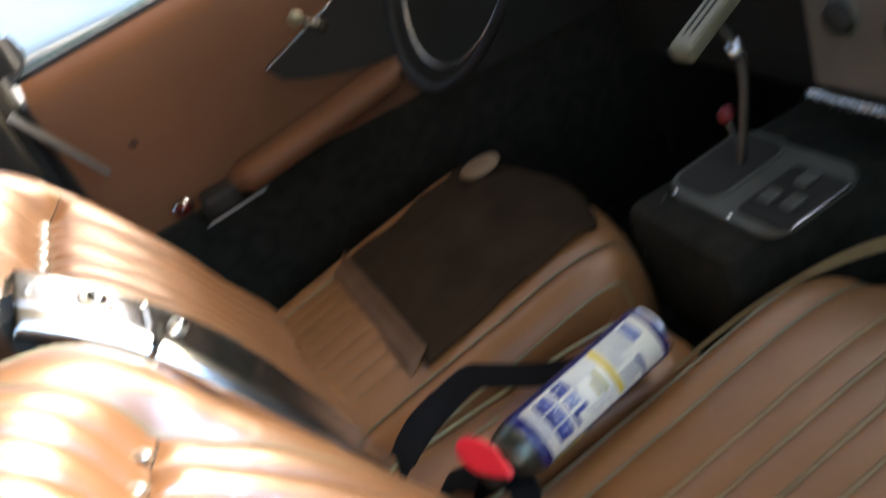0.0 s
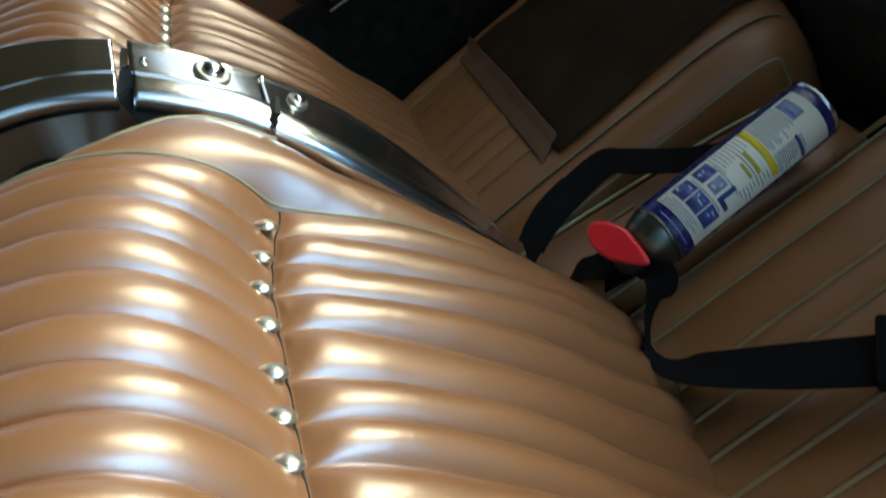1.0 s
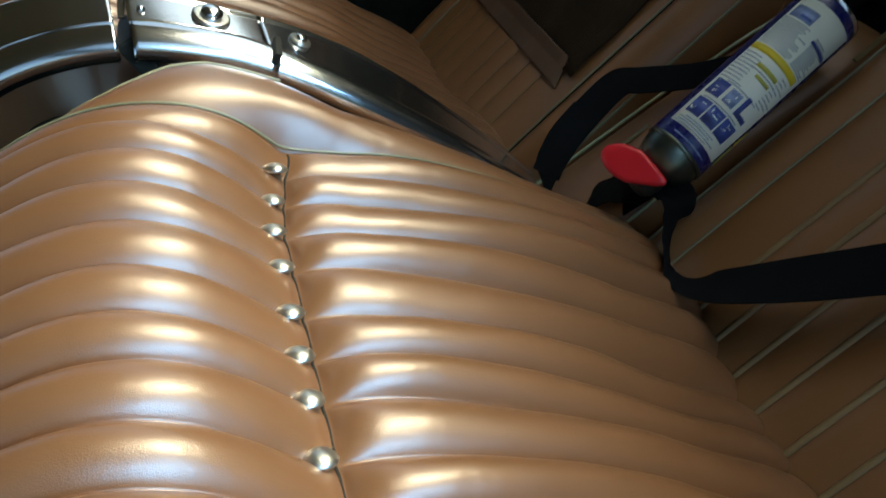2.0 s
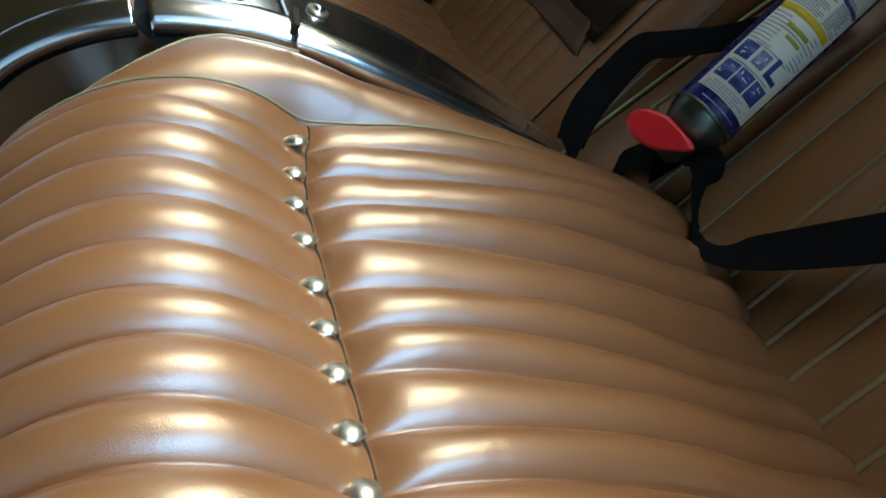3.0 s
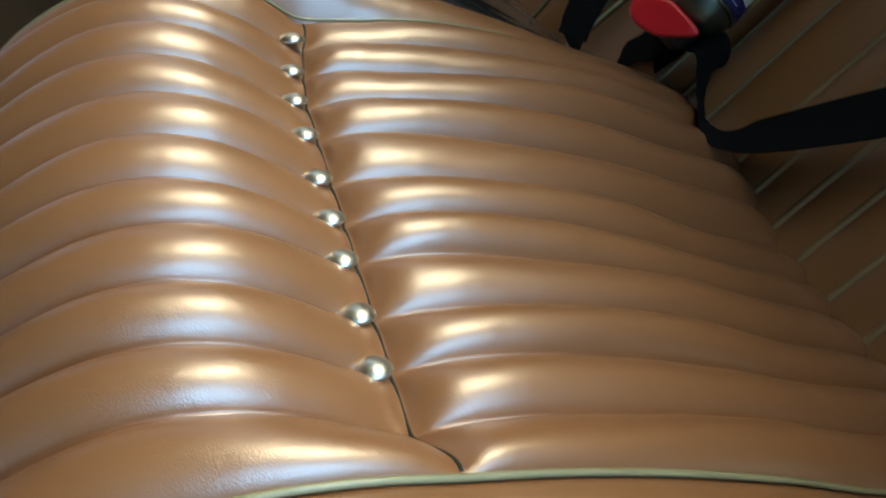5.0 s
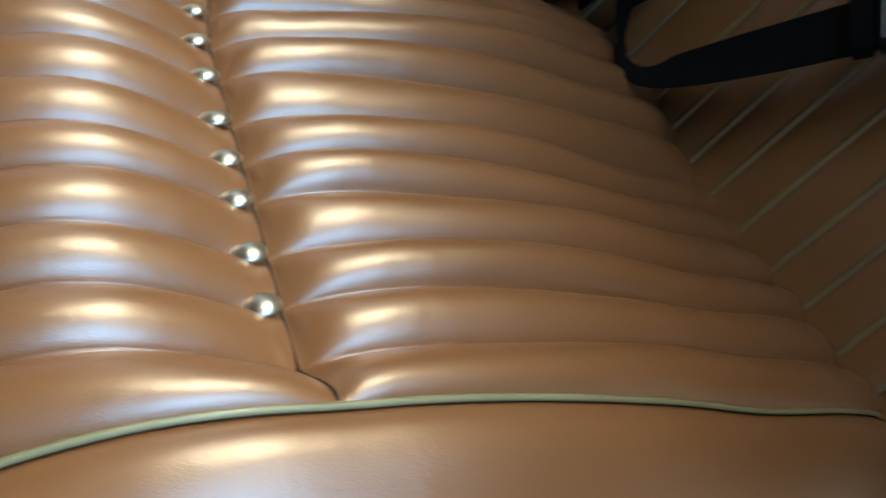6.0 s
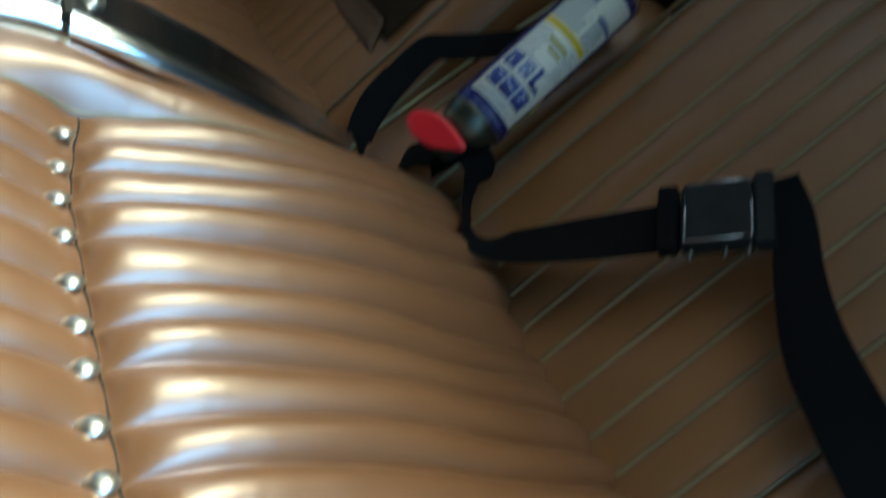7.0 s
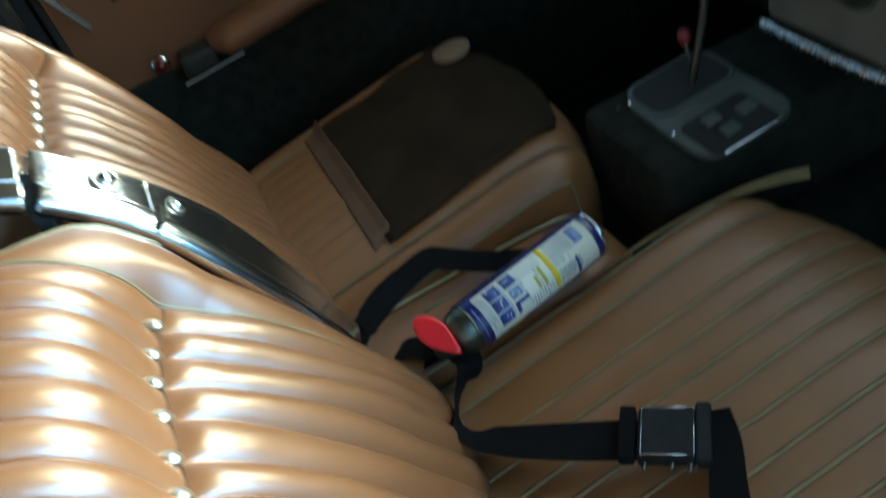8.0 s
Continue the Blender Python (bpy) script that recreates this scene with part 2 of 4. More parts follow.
# side line of a backrest (x, z), from the fold at the cushion over the top
BACK_LINE = spline([(0.120, 0.318), (0.160, 0.322), (0.186, 0.340), (0.190, 0.370), (0.173, 0.411), (0.139, 0.473), (0.110, 0.542), (0.077, 0.610), (0.047, 0.664), (0.022, 0.702),
                    (-0.004, 0.738), (-0.034, 0.768), (-0.072, 0.792), (-0.115, 0.804), (-0.160, 0.805), (-0.200, 0.790), (-0.230, 0.755), (-0.243, 0.70)], 241)
BACK_T = np.gradient(BACK_LINE, axis=0)
BACK_T /= np.linalg.norm(BACK_T, axis=1)[:, None]
BACK_N = np.stack([BACK_T[:, 1], -BACK_T[:, 0]], axis=1)
BACK_S = np.concatenate([[0], np.cumsum(np.linalg.norm(np.diff(BACK_LINE, axis=0), axis=1))])
ROW_S = float(np.interp(0.709, BACK_LINE[30:170, 1], BACK_S[30:170]))      # where the buttons sit
# grooves between the pleats, from the seat's middle (y)
GROOVES = [-0.167, -0.130, -0.095, -0.055, -0.021, 0.016, 0.061, 0.101, 0.140, 0.176]
PANEL = 0.2075


ARC = math.sin(radians(64))      # how far round a pleat is stuffed


def pleat(u, grooves, half):
    """0 in a groove, 1 on the crown of a pleat; each pleat is an arc of a circle."""
    edges = np.array([-half] + list(grooves) + [half])
    k = np.clip(np.searchsorted(edges, u, side="right") - 1, 0, len(edges) - 2)
    x = np.clip(2 * (u - edges[k]) / (edges[k + 1] - edges[k]) - 1, -1, 1)
    low = math.sqrt(1 - ARC ** 2)
    return (np.sqrt(1 - (ARC * x) ** 2) - low) / (1 - low)


def pleat_steps(grooves, half, n):
    """Places across the pleats, closer together where they turn down."""
    edges = [-half] + list(grooves) + [half]
    turn = np.sin(np.linspace(-math.asin(ARC), math.asin(ARC), n, endpoint=False)) / ARC
    return np.concatenate([a + (b - a) * (turn + 1) / 2 for a, b in zip(edges, edges[1:])] + [[half]])


def back_fold(s):
    """How far the pleats have risen again, away from the seam by the buttons."""
    d = s - ROW_S + 0.0045
    return np.where(d > 0, 1 - np.exp(-np.abs(d) / 0.014), 1 - np.exp(-np.abs(d) / 0.007))


VALLEY = spline([(-0.46, -0.002), (-0.30, -0.002), (-0.245, -0.0015), (-0.19, -0.0045), (-0.144, -0.008), (-0.104, -0.0125), (-0.063, -0.0175), (-0.030, -0.0240), (-0.006, -0.0300),
                 (0.004, -0.0305), (0.024, -0.0270), (0.050, -0.0170), (0.074, -0.0075), (0.10, -0.0005), (0.13, 0.0025), (0.18, 0.002), (0.40, 0.0)], 300)


def row_shift(u):
    """The row of buttons runs a little lower at its inner end."""
    return 0.012 * np.clip((u - 0.11) / 0.09, 0, 1)


def back_valley(s):
    """The broad hollow that the buttons pull into a backrest."""
    return np.interp(s - ROW_S, VALLEY[:, 0], VALLEY[:, 1])


def back_swell(u, s):
    """The lower inner half of a backrest stands forward."""
    return 0.028 * np.clip((u - 0.01) / 0.13, 0, 1) * (1 - np.clip((u - 0.20) / 0.09, 0, 1)) * np.clip((ROW_S - s - 0.06) / 0.2, 0, 1.0) * np.clip(s / 0.12, 0, 1)


def back_place(x0, z0, y, s, h):
    """World point on a backrest: s along the side line, h out of it."""
    x = np.interp(s, BACK_S, BACK_LINE[:, 0]) + h * np.interp(s, BACK_S, BACK_N[:, 0])
    z = np.interp(s, BACK_S, BACK_LINE[:, 1]) + h * np.interp(s, BACK_S, BACK_N[:, 1])
    return np.stack([x + x0, y, z + z0], axis=-1)


def edge_dip(s, side=1):
    """The pull of the button row on the piping, strong on the inner side alone."""
    d = np.asarray(s) - ROW_S
    near = np.where(d > 0, np.exp(-(np.abs(d) / 0.042) ** 1.3), np.exp(-(np.abs(d) / 0.072) ** 1.6))
    return np.where(np.asarray(side) > 0, -0.0225, -0.002) * near


# cross-section of a side roll, outwards from the piping (out, h)
ROLL = spline([(0.0, -0.003), (0.012, 0.0055), (0.032, 0.0085), (0.052, 0.002), (0.064, -0.017), (0.069, -0.035), (0.0675, -0.06), (0.066, -0.085)], 34)
CROWN = spline([(0.0, -0.005), (0.010, 0.0030), (0.022, 0.0088), (0.036, 0.0120), (0.050, 0.0120), (0.060, 0.0085), (0.0665, -0.001), (0.069, -0.02), (0.0675, -0.05), (0.066, -0.085)], 34)
OUTER_ROLL = spline([(0.0, -0.002), (0.010, 0.0030), (0.022, 0.0018), (0.036, -0.0055), (0.050, -0.017), (0.061, -0.035), (0.067, -0.06), (0.066, -0.085)], 34)


def crown_share(s):
    """1 where the side roll swells up beside and over the button row, 0 further down."""
    z = np.interp(s, BACK_S, BACK_LINE[:, 1])
    k = np.where(s < 0.2, 0.0, np.clip((z - 0.655) / 0.06, 0, 1))
    return k * k * (3 - 2 * k)


def roll_share(s):
    """The side roll's width, as a share: it narrows to nothing over the top's corner."""
    x = np.interp(s, BACK_S, BACK_LINE[:, 0])
    w = np.interp(-x, [-0.03, 0.012, 0.03, 0.05, 0.07, 0.10, 0.14, 0.25], [1.0, 1.0, 0.86, 0.60, 0.38, 0.19, 0.10, 0.07])
    return np.where(s < ROW_S - 0.05, 1.0, w)


CUSHION_LINE = spline([(0.12, 0.335), (0.19, 0.358), (0.30, 0.379), (0.45, 0.403), (0.58, 0.423), (0.66, 0.425), (0.71, 0.411), (0.738, 0.372),
                       (0.745, 0.31), (0.738, 0.23), (0.72, 0.16)], 161)
CUSHION_ROLL = spline([(0.0, -0.002), (0.016, 0.006), (0.036, 0.003), (0.051, -0.010), (0.060, -0.030), (0.060, -0.075), (0.053, -0.16)], 24)
CUSHION_HALF = 0.187
CUSHION_GROOVES = [-0.152, -0.113, -0.076, -0.034, 0.008, 0.046, 0.085, 0.123]


def bucket_seat(yc, inner, x0, z0, label, length=1.0, welt_r=0.0024):
    """A bucket seat; inner: +1 or -1, the side of the car's middle."""
    seat = thing("bucket_seat", (0.3 + x0, yc, FLOOR), label, "car seat", "front bucket seats")
    # backrest panel
    s = np.unique(np.concatenate([np.linspace(0, BACK_S[-1], 110), ROW_S + np.linspace(-0.03, 0.04, 50)]))
    u = pleat_steps(GROOVES, PANEL, 18)
    U, S = np.meshgrid(u, s)
    fold = back_fold(S + row_shift(U) + 0.0016 * pleat(U, GROOVES, PANEL))
    rib = pleat(U, GROOVES, PANEL) * np.where(U > GROOVES[-1], 0.6, 1.0)
    taper = np.clip((BACK_S[-1] - S) / 0.06, 0, 1) * np.clip(S / 0.05, 0, 1) * (0.65 + 0.35 * np.clip((S - 0.05) / 0.22, 0, 1))
    edge = np.clip((PANEL - np.abs(U)) / 0.05, 0, 1)
    edge = edge * edge * (3 - 2 * edge)
    H = back_swell(U, S) + (0.0128 * rib * taper) * fold + (back_valley(S + row_shift(U)) - 0.003 * (1 - fold)) * edge + edge_dip(S + row_shift(U), U) * (1 - edge)
    stuffing = 1 + 0.06 * np.sin(2.4 * np.searchsorted(GROOVES, U) + 9 * S)
    H += 0.0128 * rib * taper * fold * (stuffing - 1)
    H += (0.0012 * np.sin(U * 61 + S * 23) + 0.0003 * np.sin(U * 190 + S * 37) * np.sin(S * 61 - U * 13)) * edge * fold
    back = grid("backrest_panel", back_place(x0, z0, yc + inner * U, S, H), VINYL, seat, "copper-brown vinyl panel of vertical pleats", flip=inner > 0)
    # the stitched line under the buttons
    us = np.linspace(-PANEL + 0.003, PANEL - 0.003, 120)
    seam_edge = np.clip((PANEL - np.abs(us)) / 0.05, 0, 1)
    seam_edge = seam_edge ** 2 * (3 - 2 * seam_edge)
    seam_s = ROW_S - 0.0045 - row_shift(us) - 0.0016 * pleat(us, GROOVES, PANEL)
    near_row = seam_s + row_shift(us)
    line = back_place(x0, z0, yc + inner * us, seam_s, (back_valley(near_row) - 0.003) * seam_edge + edge_dip(near_row, us) * (1 - seam_edge) + back_swell(us, seam_s) + 0.0002)
    under(tube("seam", line, 0.0010, BLACK, None, n=120, sides=6, smooth_path=False), back, "dark stitched seam")
    # buttons
    for i, g in enumerate(GROOVES):
        sunk = 0.012 if i == 0 else 0.0
        e = min(1.0, (PANEL - abs(g)) / 0.05)
        e = e * e * (3 - 2 * e)
        at = back_place(x0, z0, np.array(yc + inner * g), np.array(ROW_S + 0.005 - row_shift(g)), np.array(-0.0280 * e - 0.008 * (1 - e) - sunk))
        lathe("button", [(-0.0012, 0.0086), (0.0, 0.0093), (0.0006, 0.0092), (0.0019, 0.0084), (0.0034, 0.0066), (0.0044, 0.0042), (0.0049, 0.0018), (0.0050, 0.0001)], at, (0.62, inner * 0.30, 0.72), NICKEL, seat, "domed nickel button", sides=20)
    # side rolls and piping
    for side, roll_name in ((1, "inner_bolster"), (-1, "outer_bolster")):
        sv = np.linspace(0, BACK_S[-1], 120)
        low = ROLL if side > 0 else OUTER_ROLL
        OUT, SS = np.meshgrid(low[:, 0], sv)
        share = roll_share(SS) if side > 0 else np.ones_like(SS)
        up = crown_share(SS) if side > 0 else np.zeros_like(SS)
        OUT = OUT + up * (CROWN[:, 0] - low[:, 0])
        HH = low[:, 1] * (1 - up) + CROWN[:, 1] * up
        dip = edge_dip(SS + row_shift(side * 0.2), side) * np.clip(1 - OUT / (0.024 if side > 0 else 0.066), 0, 1) ** 1.5
        HH = np.where(HH > 0, HH * share ** 0.7 * (1 + 0.25 * (1 - up) * np.exp(-((SS - ROW_S) / 0.06) ** 2)), HH) + dip - 0.006 * (1 - share) * np.clip(OUT / 0.06, 0, 1)
        yy = yc + inner * side * (PANEL + OUT * share)
        bol = grid(roll_name, back_place(x0, z0, yy, SS, HH + back_swell(side * (PANEL + OUT), SS)), VINYL, seat, "smooth copper-brown side roll", flip=(inner * side > 0))
        sp = np.linspace(0.0, BACK_S[-1] - 0.03, 90)
        pts = back_place(x0, z0, np.full(90, yc + inner * side * (PANEL + 0.0005)), sp, edge_dip(sp + row_shift(side * 0.2), side) + (0.0036 if side > 0 else 0.0012) + back_swell(side * PANEL, sp))
        under(tube("piping", pts, 0.0011 if side > 0 else 0.0017, WELT, None, n=90, sides=8, smooth_path=False), bol, "pale olive piping")
        sp = np.linspace(ROW_S - 0.01, BACK_S[-1] - 0.06, 110)
        share = roll_share(sp)
        if side < 0:
            continue
        pts = back_place(x0, z0, yc + inner * side * (PANEL + 0.0625 * share), sp, 0.0082 * share ** 0.7 - 0.006 * (1 - share) + back_swell(side * PANEL, sp))
        under(tube("edge_piping", pts, 0.0017, WELT, None, n=110, sides=8, smooth_path=False), bol, "pale olive edge piping")
    # rear shell
    sv = np.linspace(0.09, BACK_S[-1], 50)
    uu = np.linspace(-PANEL - 0.069, PANEL + 0.069, 13)
    UU, SS = np.meshgrid(uu, sv)
    grid("back_shell", back_place(x0, z0, yc + UU, SS, np.full_like(UU, -0.075) - 0.01 * (1 - (UU / 0.28) ** 2)), BLACK, seat, "black rear shell")
    # cushion
    cl = CUSHION_LINE * np.array([length, 1.0]) + np.array([0.19 * (1 - length), 0.0])
    ct = np.gradient(cl, axis=0)
    ct /= np.linalg.norm(ct, axis=1)[:, None]
    cn = np.stack([-ct[:, 1], ct[:, 0]], axis=1)
    cc = yc - inner * 0.006
    front = np.clip((CUSHION_LINE[:, 0] - 0.50) / 0.24, 0, 1) ** 2

    def cushion_place(y_off, i, h):
        drop = front[i] * 0.07 * (np.abs(y_off) / 0.25) ** 3
        return np.stack([cl[i, 0] + x0 + cn[i, 0] * h - drop, cc + inner * y_off, cl[i, 1] + z0 + cn[i, 1] * h], axis=-1)

    idx = np.arange(len(cl))
    u = pleat_steps(CUSHION_GROOVES, CUSHION_HALF, 14)
    U, I = np.meshgrid(u, idx)
    H = 0.006 * (1 - (U / CUSHION_HALF) ** 2) + (0.0040 if length == 1.0 else 0.0016) * pleat(U, CUSHION_GROOVES, CUSHION_HALF)
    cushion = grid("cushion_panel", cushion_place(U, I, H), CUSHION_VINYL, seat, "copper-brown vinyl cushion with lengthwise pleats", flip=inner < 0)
    run = idx[:148]
    for g in CUSHION_GROOVES:
        pts = cushion_place(np.full(len(run), g), run, np.full(len(run), 0.0010) + 0.006 * (1 - (g / CUSHION_HALF) ** 2))
        under(tube("welt", pts, welt_r, RIDGE, None, n=len(run), sides=6, smooth_path=False), cushion)
    for side, roll_name in ((1, "inner_cushion_roll"), (-1, "outer_cushion_roll")):
        OUT, I = np.meshgrid(CUSHION_ROLL[:, 0], idx)
        HH = np.tile(CUSHION_ROLL[:, 1], (len(idx), 1))
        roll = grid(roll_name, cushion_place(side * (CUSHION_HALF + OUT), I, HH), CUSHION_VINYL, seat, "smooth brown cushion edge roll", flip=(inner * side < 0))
        pts = cushion_place(np.full(len(run), side * CUSHION_HALF), run, np.full(len(run), 0.0015))
        under(tube("piping", pts, 0.0014, WELT, None, n=len(run), sides=8, smooth_path=False), roll, "pale olive piping")
        pts = cushion_place(np.full(len(run), side * (CUSHION_HALF + (0.051 if length == 1.0 else 0.0575))), run, np.full(len(run), -0.0075 if length == 1.0 else -0.0195))
        under(tube("edge_piping", pts, 0.0020, WELT, None, n=len(run), sides=8, smooth_path=False), roll, "pale olive edge piping")
    box("seat_base", (0.14 + x0, yc - 0.22, FLOOR), (0.66 + x0, yc + 0.22, 0.26 + z0), BLACK, seat, 0.02, "black seat base")
    return seat


near_seat = bucket_seat(NEAR_SEAT, 1, 0.0, 0.0, "copper-brown pleated vinyl bucket seat with buttons and chrome side trim", welt_r=0.0032)
bucket_seat(DRIVER_SEAT, -1, -0.065, 0.018, "copper-brown pleated vinyl driver's seat with a dark pad", 0.88, 0.0007)


# ---- chrome side trim of the near seat ----
OUTER = [(-0.36, 0.67), (-0.335, 0.755), (-0.285, 0.818), (-0.225, 0.852), (-0.165, 0.865), (-0.107, 0.853), (-0.045, 0.818), (0.0, 0.775), (0.035, 0.727), (0.070, 0.664), (0.107, 0.578), (0.144, 0.462), (0.165, 0.38)]
INNER = [(-0.335, 0.65), (-0.315, 0.720), (-0.270, 0.778), (-0.215, 0.812), (-0.160, 0.824), (-0.107, 0.815), (-0.055, 0.790), (-0.010, 0.750), (0.026, 0.708), (0.056, 0.660), (0.092, 0.584), (0.128, 0.495), (0.155, 0.40)]
N_TRIM = 240
TRIM = spline([(a, b, c, d) for (a, b), (c, d) in zip(OUTER, INNER)], N_TRIM)


def trim_sides(x):
    """The trim's outer and inner y at x: it widens down the seat's side."""
    k = min(1.0, max(0.0, (x - 0.02) / 0.06))
    return 0.527 + 0.030 * k, 0.452 - 0.010 * k


def trim_share(x):
    """Share of the trim's length at which its outer line passes x."""
    return float(np.interp(x, TRIM[60:, 0], np.arange(60, N_TRIM))) / (N_TRIM - 1)


def trim_piece(name, a, b, parent, label):
    """A length of the pressed trim: a flat flange and a round inner edge."""
    n = N_TRIM
    o, i = TRIM[:, :2], TRIM[:, 2:]
    k0, k1 = int(a * (n - 1)), int(b * (n - 1))
    rows = []
    for k in range(k0, k1 + 1):
        y_out, y_in = trim_sides(o[k][0])
        po = Vector((o[k][0], y_out, o[k][1]))
        pi = Vector((i[k][0], y_in, i[k][1]))
        t = Vector((o[min(k + 1, n - 1)][0] - o[max(k - 1, 0)][0], 0, o[min(k + 1, n - 1)][1] - o[max(k - 1, 0)][1])).normalized()
        across = (pi - po)
        w = across.length
        across.normalize()
        out = t.cross(across)
        if out.z + out.x < 0:
            out = -out
        r = 0.0180
        inner_end = w - 2 * r
        sec = [(0.0050, -0.014), (0.0030, -0.010), (0.0026, -0.0035), (0.0040, 0.0004), (0.0062, 0.0014), (0.0085, 0.0006), (0.0100, -0.0006)]
        sec += [(0.0100 + (inner_end - 0.0125) * g, -0.0006 + 0.0030 * g) for g in (0.05, 0.35, 0.65, 0.95, 1)]
        sec += [(inner_end - 0.0010, 0.0010)]
        for q in range(13):
            ang = radians(165 - q * 205 / 12)
            sec.append((w - r + r * math.cos(ang), -0.002 + r * 0.8 * math.sin(ang)))
        rows.append([po + across * x + out * y for x, y in sec])
    pts = np.array([[tuple(v) for v in row] for row in rows])
    ob = grid(name, pts, CHROME, None, thick=0.0015)
    return under(ob, parent, label)


trim = near_seat
trim_piece("rear_trim", 0.01, trim_share(-0.0455), trim, "polished chrome trim round the seat's shoulder")
trim_piece("shoulder_trim", trim_share(-0.0345), trim_share(0.0365), trim, "polished chrome trim with a hinge stud")
trim_piece("side_trim", trim_share(0.0378), 0.99, trim, "polished chrome trim down the seat's side")

# studs and the gap's bracket on the chrome trim
def trim_point(f, across, lift=0.0):
    o, i = TRIM[:, :2], TRIM[:, 2:]
    k = int(f * (N_TRIM - 1))
    y_out, y_in = trim_sides(o[k][0])
    po, pi = Vector((o[k][0], y_out, o[k][1])), Vector((i[k][0], y_in, i[k][1]))
    t = Vector((o[k + 1][0] - o[k - 1][0], 0, o[k + 1][1] - o[k - 1][1])).normalized()
    out = t.cross((pi - po).normalized())
    if out.z + out.x < 0:
        out = -out
    return po.lerp(pi, across) + out * lift, out, t


for f, across, r in ((trim_share(0.010), 0.30, 0.0092), (trim_share(0.055), 0.30, 0.0058)):
    at, out, t = trim_point(f, across, 0.003)
    out = (out * math.cos(radians(5)) - t.cross(out) * math.sin(radians(5))).normalized()
    lathe("washer", [(-0.002, r * 1.75), (0.0004, r * 1.7), (0.0010, r * 1.5), (0.0006, r * 1.1), (0.0005, r * 0.9)], at, out, NICKEL, near_seat, "dished chrome washer", sides=24)
    lathe("hinge_stud", [(0, r), (r * 0.35, r), (r * 0.55, r * 0.93), (r * 0.72, r * 0.78), (r * 0.82, r * 0.5), (r * 0.85, 0.0001)], at, out, CHROME, near_seat, "polished hinge stud", sides=24)
at, out, t = trim_point(trim_share(-0.026), 0.35, 0.003)
lathe("rivet", [(-0.001, 0.0035), (0.0008, 0.003), (0.0014, 0.0001)], at, out, CHROME, near_seat, "small rivet", sides=14)
at, out, t = trim_point(trim_share(-0.040), 0.5, -0.012)
ob = box("gap_bracket", (-0.004, -0.03, -0.05), (0.012, 0.03, 0.0), BLACK, None, 0.002)
ob.matrix_basis = Matrix.Translation(at)
under(ob, near_seat, "dark bracket in the trim's gap")
at, out, t = trim_point(trim_share(-0.0395), 0.22, -0.003)
TM = Matrix((t, out.cross(t), out)).transposed().to_4x4()
TM.translation = at
box("bracket_tab", (-0.0025, -0.014, -0.004), (0.0040, 0.010, -0.001), CHROME, near_seat, 0.001, "bright tab in the trim's gap", TM)
at, out, t = trim_point(trim_share(0.0372), 0.80, 0.012)
TM = Matrix((t, out.cross(t), out)).transposed().to_4x4()
TM.translation = at
box("joint_slot", (-0.0028, -0.013, -0.012), (0.0028, 0.013, 0.006), BLACK, near_seat, 0.001, "dark slot at the trim's joint", TM)


# ---- dark pad on the driver's seat ----
DX, DZ = -0.065, 0.018
pad = thing("seat_pad", (0.40, 0.90, 0.43), "dark brown mesh seat pad with a lighter border", "seat pad")


def pad_surface(name, x0, x1, y0, y1, lift, mat, label, bulge=0.0, n=40):
    """A sheet that follows the driver's cushion."""
    cl = CUSHION_LINE * np.array([0.88, 1.0]) + np.array([0.0228 + DX, DZ])
    u, v = np.linspace(0, 1, n), np.linspace(0, 1, n)
    U, V = np.meshgrid(u, v)
    x = x0 + (x1 - x0) * U
    y = y0 + (y1 - y0) * V
    y = y + 0.02 * (U - 0.5)
    corner = np.clip((x - 0.44) / 0.16, 0, 1) ** 2 * 0.06 * np.abs((y - 0.81) / 0.2) ** 2
    z = np.interp(x, cl[:110, 0], cl[:110, 1]) + 0.0024 + 0.006 * np.clip(1 - ((y - 0.809) / 0.187) ** 2, 0, 1) + lift + bulge * np.sin(np.pi * U) * np.sin(np.pi * V)
    z = z + 0.006 * np.clip((U - 0.6) / 0.4, 0, 1)
    rim = np.clip(np.minimum(np.minimum(U, 1 - U), np.minimum(V, 1 - V)) / 0.06, 0, 1)
    z = z - 0.0025 * (1 - rim) ** 2
    z = z + 0.0018 * np.sin(x * 47 + y * 31) + 0.0015 * np.sin(y * 70)
    return grid(name, np.stack([x - corner, y, z], axis=-1), mat, pad, label, thick=0.0022, flip=False)


pad_surface("mesh_top", 0.272, 0.592, 0.665, 1.02, 0.0035, PAD_CLOTH, "dark brown mesh", 0.005)
pad_surface("rear_border", 0.240, 0.276, 0.655, 1.025, 0.0030, PAD_EDGE, "brown bound edge", 0, 24)
pad_surface("side_border", 0.262, 0.585, 0.646, 0.668, 0.005, PAD_CLOTH, "brown bound edge", 0, 24)
lathe("oval_patch", [(-0.004, 0.034), (0.001, 0.034), (0.0022, 0.031), (0.0024, 0.0001)], (0.528, 0.957, 0.4685), (-0.1, 0.05, 1), TAN_PATCH, pad, "tan oval patch", sides=36)


